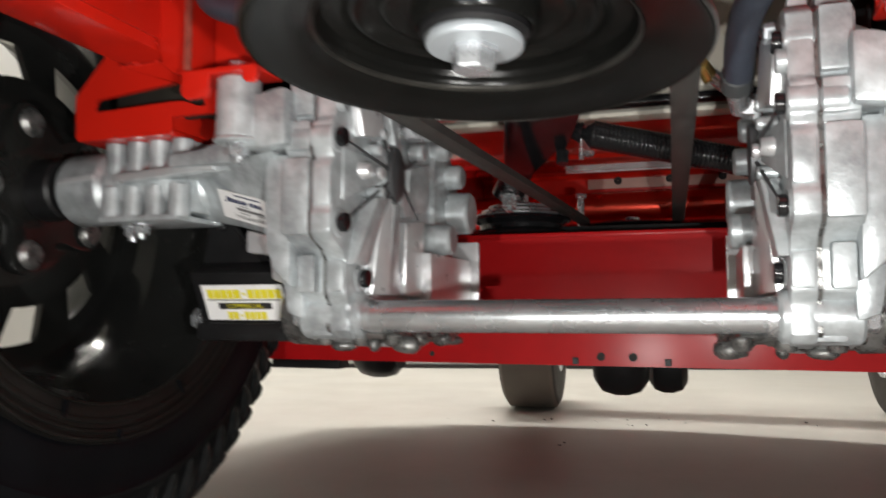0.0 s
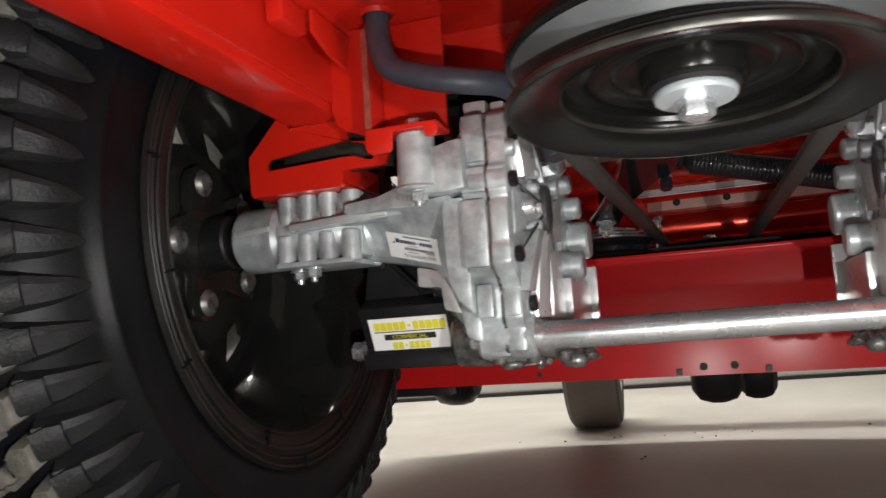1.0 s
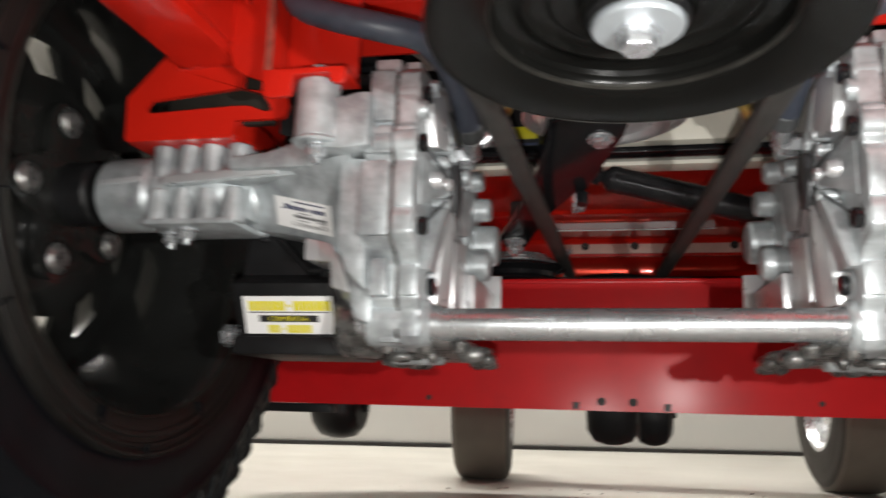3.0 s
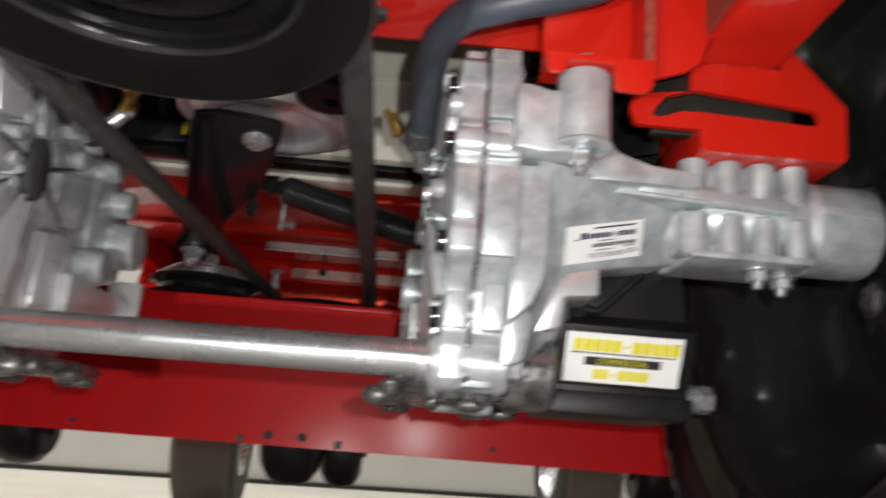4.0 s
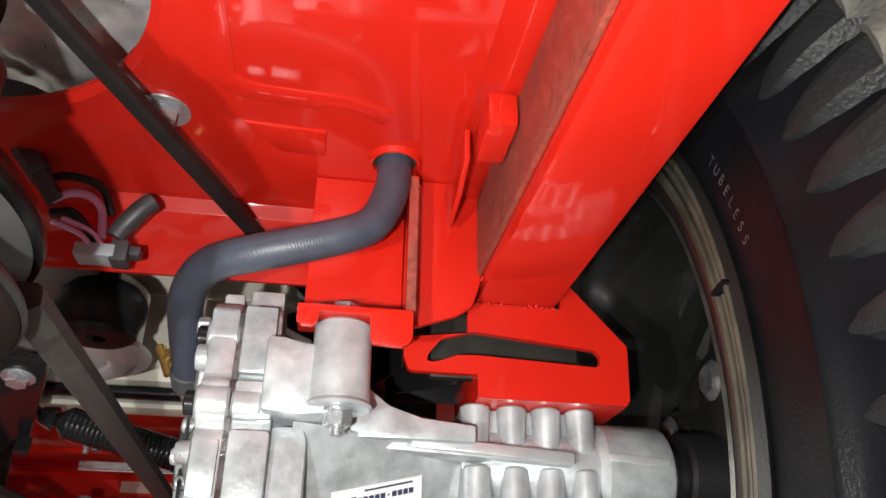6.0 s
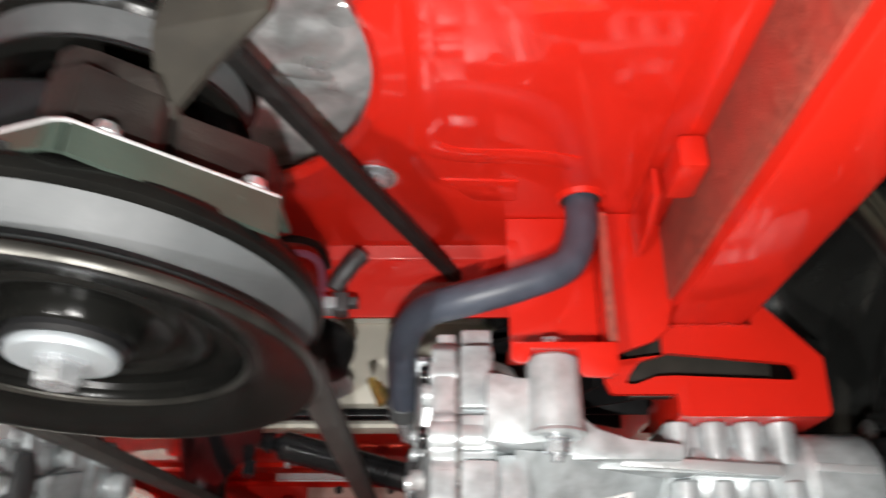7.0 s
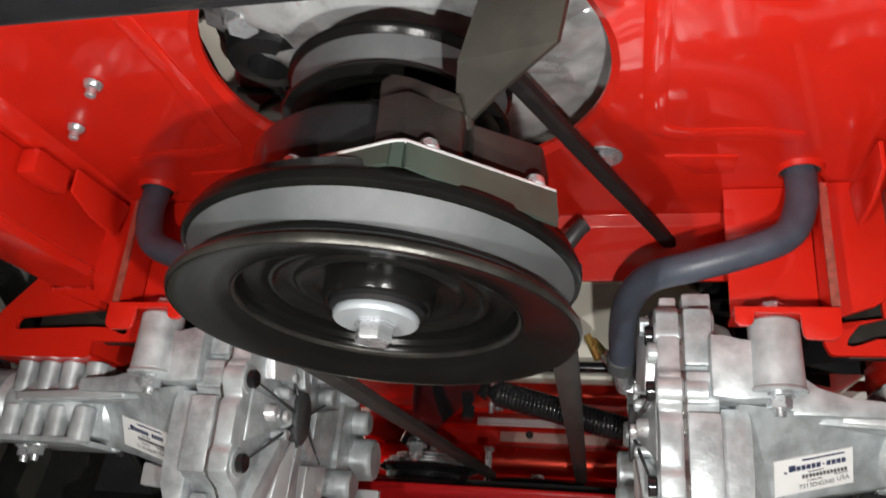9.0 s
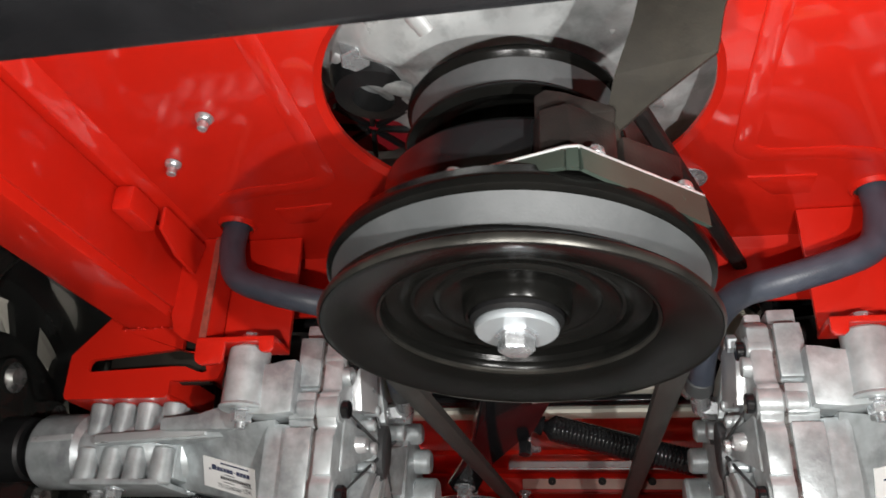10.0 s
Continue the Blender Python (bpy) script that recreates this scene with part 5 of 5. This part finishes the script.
    shield = p("filter_housing", prism([(0.1885, 0.190), (0.1885, 0.2350), (0.1960, 0.2400), (0.2140, 0.2380), (0.2400, 0.2640), (0.2560, 0.2700), (0.2620, 0.2640), (0.2660, 0.236), (0.2660, 0.190)], "y", 0.1735, 0.25, 0.003), lab="black plastic filter housing", mat_=BLACKPLASTIC)
    p("housing_face", prism([(0.1890, 0.1925), (0.1890, 0.2330), (0.2655, 0.2330), (0.2655, 0.1925)], "y", 0.1672, 0.19, 0.002, tilt), mat_=BLACKPLASTIC, parent=shield)
    p("housing_base", box(0.1870, 0.2680, 0.170, 0.26, 0.1805, 0.1935, 0.003), mat_=BLACKPLASTIC, parent=shield)
    p("housing_upper", box(0.1900, 0.2620, 0.186, 0.245, 0.2340, 0.2740, 0.004), mat_=BLACKPLASTIC, parent=shield)
    for x0, x1, z0, z1 in ((0.238, 0.214, 0.262, 0.239), (0.214, 0.196, 0.239, 0.2405)):
        p("housing_rib", pipe([(x0, 0.171, z0), (x1, 0.171, z1)], 0.0022, 8, 0), mat_=BLACKPLASTIC, parent=shield)
    p("housing_screw", rod((0.2005, 0.1735, 0.2365), (0.2005, 0.169, 0.2365), 0.0052, None, 14, 0.0008), mat_=BLACKSTEEL, parent=shield)
    p("housing_screw", rod((0.2490, 0.1735, 0.2635), (0.2490, 0.169, 0.2635), 0.0042, None, 14, 0.0008), mat_=BLACKSTEEL, parent=shield)
    p("link_plate", prism([(0.190, 0.196), (0.198, 0.184), (0.208, 0.190), (0.2120, 0.206), (0.206, 0.232), (0.200, 0.232)], "x", 0.2685, 0.2715, 0.0006), mat_=ZINC, lab="thin zinc plated link plate")
    p("link_bolt", rod((0.268, 0.1985, 0.1955), (0.2790, 0.1985, 0.1955), 0.0085, None, 18, 0.001), hexhead((0.279, 0.1985, 0.1955), (1, 0, 0), 0.0085, 0.009), mat_=ZINC, lab="zinc plated bolt and washer")
    # stickers
    decal(shield, s, (0.2262, 0.1655 if s > 0 else 0.1680, 0.2115 if s > 0 else 0.2070), 0.0650, 0.0290, (0, -0.89, -0.45), (0, -0.45, 0.89),
          [(-0.40 + 0.084 * k, 0.26, 0.074 if k not in (5,) else 0.04, 0.24 if k not in (5,) else 0.07, YELLOW) for k in range(11)]
          + [(0.0, 0.10, 0.90, 0.025, INK), (0.0, -0.06, 0.66, 0.17, INK), (0, -0.06, 0, 0, ("COMMERCIAL", 0.0046, YELLOW)), (0.455, 0.38, 0.02, 0.04, INK)]
          + [(-0.21 + 0.070 * k, -0.32, 0.060 if k != 2 else 0.03, 0.20 if k != 2 else 0.06, YELLOW) for k in range(7)], "warning_sticker", "white sticker with yellow print")
    decal(ob, s, (0.206 + 0.0010 * nrm.x, 0.1345 + 0.0010 * nrm.y, 0.270 + 0.0010 * nrm.z), 0.0465, 0.0212, nrm, upv,
          [(0.12, 0.405, 0.54, 0.045, NAVY), (-0.28, 0.22, 0.085, 0.17, NAVY), (-0.365, 0.13, 0.04, 0.05, NAVY)]
          + [(-0.20 + 0.064 * k, 0.20, 0.052 if k != 5 else 0.025, 0.13 if k != 5 else 0.035, NAVY) for k in range(10)]
          + [(-0.14 + 0.045 * k, -0.06, 0.032, 0.10, ARM) for k in range(13)]
          + [(0.02, 0.055, 0.20, 0.022, ARM), (0.0, -0.19, 0.20, 0.022, ARM), (0.34, -0.15, 0.18, 0.022, ARM), (0.02, -0.33, 0, 0, ("7313D40340", 0.0040, INK)), (0.36, -0.29, 0, 0, ("USA", 0.0042, INK))], "part_label", "small white part label with dark print")
    return ob


transaxle(1, "cast aluminium drive unit with black filter housing under the red hanger")
transaxle(-1, "cast aluminium drive unit with star-ribbed cover and black filter housing")
tie = thing("tie_tube", (0, 0.133, 0.186), "bright round steel tube joining the two drive units", "tube")
part("tube_body", grow(rod((-0.1300, 0.133, 0.1985), (0.1300, 0.133, 0.1995), 0.0098, None, 36, 0.001)), STEEL, tie)
for s in (-1, 1):
    part("end_collar", grow(lathe([(0.0098, 0.1120), (0.0108, 0.1124), (0.0110, 0.1150), (0.0110, 0.1180), (0.0098, 0.1180)], (0, 0.133, 0.199), "x", 36)), STEEL, tie, "thin rolled tube collar", s)

# ---------- hoses ----------
for s, lab in ((1, "bent blue-grey rubber hose running into the red plate"), (-1, "bent blue-grey rubber hose behind the clutch pulley")):
    hose = thing("hose", (s * 0.199, 0.072, 0.43), lab, "hose", "oil hoses")
    part("hose_body", grow(pipe([(0.2025, 0.0835, 0.452), (0.2030, 0.0815, 0.428), (0.2010, 0.0770, 0.4070), (0.1915, 0.0725, 0.3860), (0.1690, 0.0705, 0.3750), (0.1410, 0.0740, 0.3680), (0.1195, 0.0880, 0.3665), (0.1080, 0.110, 0.3600), (0.1045, 0.145, 0.3515), (0.1045, 0.178, 0.3400)], 0.0087, 20, 8)), HOSE, hose, "", s)
    part("hose_clamp", grow(rod((0.1035, 0.172, 0.3425), (0.1037, 0.184, 0.3375), 0.0096, None, 24, 0.0008)), GROOVE, hose, "dull hose clamp", s)
    part("fitting", grow(rod((0.1037, 0.184, 0.3375), (0.107, 0.205, 0.329), 0.007, None, 16, 0.001), rod((0.107, 0.203, 0.330), (0.124, 0.203, 0.328), 0.008, None, 6, 0.001)), ZINC, hose, "", s)

# ---------- belts ----------
deck_belt = thing("deck_belt", (0, 0.3, 0.31), "dark rubber belt from the clutch pulley to the deck", "belt")
for s in (-1, 1):
    xe = -0.050 if s < 0 else 0.058
    part("strand", grow(pipe([(s * 0.0765, 0.0, 0.3105), (s * 0.0770 + (xe - s * 0.0770) * 0.2, 0.12, 0.3105), (xe, 0.62, 0.3080)], 0, 0, 0, (0.0135, 0.0095))), DECKBELT, deck_belt)
drive_belt = thing("drive_belt", (0.1, 0.1, 0.42), "dark rubber drive belt from the upper pulley to the drive unit", "belt")
part("strand", grow(pipe([(0.052, -0.060, 0.4130), (0.162, 0.216, 0.4130), (0.178, 0.262, 0.4130)], 0, 0, 0, (0.0085, 0.0078))), BELT, drive_belt)

# ---------- idler arm, its pulleys and the damper ----------
arm = thing("idler_arm", (-0.08, 0.45, 0.29), "black steel idler arm with its pulley above the deck", "idler arm")
lean = Matrix.Translation((0, 0.446, 0.316)) @ pose(0, 0, 0, -13.17, 0, 0)


def on_arm(points):
    """Plan points of the arm, laid into its sloping plane."""
    return [(x, (y - 0.446) / 0.9737) for x, y in points]


part("arm_plate", grow(prism(on_arm([(-0.051, 0.238), (-0.036, 0.235), (0.0040, 0.242), (0.0068, 0.246), (0.0040, 0.260), (-0.012, 0.305), (-0.0264, 0.346), (-0.0358, 0.350), (-0.0656, 0.396), (-0.082, 0.440), (-0.090, 0.462), (-0.112, 0.462), (-0.116, 0.440), (-0.095, 0.392), (-0.078, 0.346)]), "z", 0.0, 0.0045, 0.0012, lean),
                       prism(on_arm([(-0.0535, 0.238), (-0.0505, 0.238), (-0.0775, 0.346), (-0.0805, 0.346)]), "z", -0.016, 0.004, 0.001, lean)), BLACKSTEEL, arm, "black folded arm plate")
part("post", grow(rod((-0.109, 0.540, 0.3300), (-0.109, 0.540, 0.381), 0.0075, None, 16, 0.001)), BLACKSTEEL, arm)
part("idler_pulley", grow(lathe([(0.008, 0.2825), (0.056, 0.2825), (0.061, 0.2845), (0.059, 0.2870), (0.046, 0.2910), (0.046, 0.2960), (0.056, 0.3010), (0.054, 0.3040), (0.012, 0.3050), (0.008, 0.3050)], (-0.109, 0.540, 0), "z", 56)), BLACKSTEEL, arm, "glossy black idler pulley")
part("arm_nut", grow(hexhead(lean @ Vector((-0.1000, 0.0010, -0.0002)), lean.to_3x3() @ Vector((0, 0, -1)), 0.0080, 0.0100, 0.0110, 0.004)), ZINC, arm, "zinc plated nut")
for z, r in ((0.3052, 0.050), (0.3095, 0.044), (0.3145, 0.036)):
    part("keeper_disc", grow(lathe([(0.010, z), (r - 0.001, z), (r, z + 0.0010), (r, z + 0.0022), (r - 0.001, z + 0.0030), (0.010, z + 0.0030)], (-0.109, 0.540, 0), "z", 48)), STEEL, arm, "bright keeper disc")
part("idler_hub", grow(rod((-0.109, 0.540, 0.3050), (-0.109, 0.540, 0.3200), 0.026, 0.020, 32, 0.001)), BLACKSTEEL, arm)
part("idler_nut", grow(hexhead((-0.109, 0.540, 0.3200), (0, 0, 1), 0.0095, 0.012, 0.0145, 0.006)), ZINC, arm, "zinc plated nut")
part("arm_bolt", grow(hexhead(lean @ Vector((-0.0135, -0.1890, -0.0002)), lean.to_3x3() @ Vector((0, 0, -1)), 0.0075, 0.0045, 0.0105)), ZINC, arm, "flat zinc bolt")
part("arm_screw", grow(hexhead(lean @ Vector((-0.030, -0.1000, -0.0002)), lean.to_3x3() @ Vector((0, 0, -1)), 0.006, 0.012)), BLACKSTEEL, arm)
pul = thing("deck_pulley", (0.02, 0.66, 0.285), "black belt pulley lying on the deck top", "pulley")
part("pulley_disc", grow(lathe([(0.010, 0.2815), (0.060, 0.2825), (0.064, 0.285), (0.052, 0.2925), (0.052, 0.2955), (0.064, 0.300), (0.060, 0.302), (0.010, 0.302)], (0.005, 0.63, 0), "z", 56)), BLACKSTEEL, pul)
part("pulley_nut", grow(hexhead((0.005, 0.63, 0.302), (0, 0, 1), 0.009, 0.008, 0.014)), ZINC, pul)
damper = thing("damper", (0.05, 0.35, 0.33), "black gas damper in a corrugated sleeve", "damper")
A, B = Vector((-0.013, 0.352, 0.3540)), Vector((0.128, 0.372, 0.3220))
d = (B - A).normalized()
turn_to = Matrix.Translation(A) @ Vector((0, 0, 1)).rotation_difference(d).to_matrix().to_4x4()
part("sleeve", grow(lathe([(0.004, 0.0)] + [((0.0114, 0.0119, 0.0121, 0.0119)[k % 4], 0.008 + 0.138 * k / 151) for k in range(152)] + [(0.004, 0.147)], (0, 0, 0), "z", 28, False, turn_to)), BLACKSTEEL, damper, "black corrugated sleeve")
part("end_boss", grow(rod(A - d * 0.012, A, 0.006, 0.009, 18, 0.001)), BLACKSTEEL, damper)
part("eyelet", grow(rod(A - d * 0.02 + Vector((0, -0.006, 0.004)), A - d * 0.02 + Vector((0, 0.008, 0.004)), 0.0065, None, 16, 0.001)), BLACKSTEEL, damper)

# ---------- tank, fittings and silver pan ahead of the clutch ----------
tank = thing("tank", (0.1, 0.48, 0.387), "cream plastic tank between the drive units", "tank")
part("tank_body", grow(box(-0.058, 0.27, 0.3600, 0.60, 0.3875, 0.58, 0.010)), CREAM, tank, "cream moulded tank body")
part("tank_seam", grow(box(-0.060, 0.272, 0.3570, 0.603, 0.4600, 0.4660, 0.002)), CREAM, tank)
for s in (-1, 1):
    cock = thing("drain_cock", (s * 0.084, 0.209, 0.358), "small brass drain cock beside the hose end", "drain cock", "brass cocks")
    part("cock_body", grow(rod((0.084, 0.203, 0.360), (0.090, 0.225, 0.3585), 0.0040, None, 14, 0.001)), BRASS, cock, "", s)
    part("cock_key", grow(rod((0.080, 0.206, 0.366), (0.088, 0.206, 0.348), 0.0030, None, 10, 0.0006)), BRASS, cock, "", s)
    part("stem", grow(rod((0.090, 0.225, 0.3585), (0.104, 0.226, 0.345), 0.005, None, 12, 0.001)), ZINC, cock, "", s)
    fan = thing("cooling_fan", (s * 0.195, 0.245, 0.38), "black plastic cooling fan with belt pulley on the drive unit", "fan", "cooling fans")
    part("fan_hub", grow(lathe([(0.008, 0.374), (0.074, 0.378), (0.078, 0.381), (0.074, 0.385), (0.030, 0.398), (0.008, 0.398)], (0.198 * s, 0.247, 0), "z", 48)), BLACKPLASTIC, fan)
    for k in range(10):
        a = k * math.tau / 10
        part("blade", grow(box(0.026, 0.074, -0.001, 0.001, 0.352, 0.381, 0.0005, Matrix.Translation((0.198 * s, 0.247, 0)) @ pose(0, 0, 0, 0, 0, k * 36))), BLACKPLASTIC, fan)
    part("fan_pulley", grow(lathe([(0.008, 0.400), (0.040, 0.400), (0.044, 0.404), (0.036, 0.411), (0.036, 0.415), (0.044, 0.422), (0.040, 0.425), (0.008, 0.425)], (0.198 * s, 0.247, 0), "z", 40)), BLACKSTEEL, fan)
    part("shaft", grow(rod((0.198 * s, 0.247, 0.34), (0.198 * s, 0.247, 0.402), 0.009, None, 16)), STEEL, fan)
silver = thing("silver_pan", (-0.010, 0.285, 0.378), "bright round pressed metal pan in front of the cream tank", "pan")
part("pan_bowl", grow(lathe([(0.010, 0.3800), (0.020, 0.3790), (0.024, 0.3812), (0.040, 0.3812), (0.043, 0.3780), (0.048, 0.3768), (0.053, 0.3780), (0.056, 0.3830), (0.060, 0.3860), (0.060, 0.43), (0.010, 0.43)], (-0.010, 0.285, 0), "z", 72)), BRIGHTALU, silver, "bright pressed bowl with concentric rings")
part("pan_rim", grow(lathe([(0.0602, 0.3850), (0.0660, 0.3840), (0.0682, 0.3852), (0.0682, 0.3868), (0.0660, 0.3878), (0.0602, 0.3868)], (-0.010, 0.285, 0), "z", 72)), BRIGHTALU, silver, "rolled rim")

guide = thing("guide_pulley", (0.040, 0.205, 0.39), "black plastic belt guide pulley beside the clutch wiring", "pulley")
part("pulley_body", grow(lathe([(0.006, 0.3690), (0.019, 0.3690), (0.0225, 0.3715), (0.0228, 0.3770), (0.0255, 0.3830), (0.0265, 0.3890), (0.0250, 0.3950), (0.0200, 0.4010), (0.0120, 0.4050), (0.006, 0.4060)], (0.042, 0.210, 0), "z", 48)), BLACKPLASTIC, guide)
part("pulley_stem", grow(rod((0.042, 0.210, 0.4050), (0.042, 0.210, 0.5400), 0.007, None, 16)), BLACKSTEEL, guide)

# ---------- wiring by the clutch ----------
loom = thing("wire_loom", (0.05, 0.12, 0.40), "pink and black wires with a plug beside the clutch", "wires")
part("wire", grow(pipe([(0.033, 0.116, 0.408), (0.041, 0.115, 0.4125), (0.050, 0.115, 0.4125), (0.058, 0.116, 0.4060), (0.0605, 0.119, 0.391)], 0.0021, 10, 8)), PINK, loom, "pink wire")
for dx, dz in ((0.0, 0.0), (0.0045, 0.0022)):
    part("wire", grow(pipe([(0.036 + dx, 0.117, 0.397 + dz), (0.046 + dx, 0.116, 0.393 + dz), (0.053 + dx, 0.116, 0.389 + dz), (0.058 + dx, 0.118, 0.383 + dz)], 0.0013, 10, 8)), PINK, loom, "pale pink wire")
part("wire", grow(pipe([(0.030, 0.114, 0.420), (0.042, 0.113, 0.4215), (0.056, 0.116, 0.4180), (0.062, 0.122, 0.406)], 0.0022, 10, 8)), BLACKPLASTIC, loom, "black sleeved wire")
part("wire", grow(pipe([(0.034, 0.118, 0.4020), (0.044, 0.118, 0.4030), (0.052, 0.120, 0.3960), (0.058, 0.122, 0.390)], 0.0026, 10, 8)), BLACKPLASTIC, loom, "black sleeved wire")
part("sleeve", grow(pipe([(0.066, 0.121, 0.3930), (0.070, 0.120, 0.4000), (0.0765, 0.118, 0.4085), (0.0815, 0.118, 0.4140)], 0.0052, 14, 6)), ARM, loom, "grey-black sleeve end")
part("plug", grow(box(0.049, 0.0685, 0.116, 0.130, 0.3800, 0.3870, 0.0012)), WASHER, loom, "pale grey connector plug")
part("plug_latch", grow(box(0.066, 0.0745, 0.1165, 0.129, 0.3785, 0.3900, 0.0012), box(0.0745, 0.0800, 0.119, 0.127, 0.3830, 0.3880, 0.0010)), ARM, loom, "dark connector latch")
part("connector", grow(pipe([(0.006, 0.110, 0.4440), (0.018, 0.111, 0.4310), (0.027, 0.112, 0.4200)], 0, 0, 0, (0.0150, 0.0110)), pipe([(0.024, 0.112, 0.4235), (0.036, 0.113, 0.4075)], 0, 0, 0, (0.0110, 0.0085))), ARM, loom, "dark grey connector body")
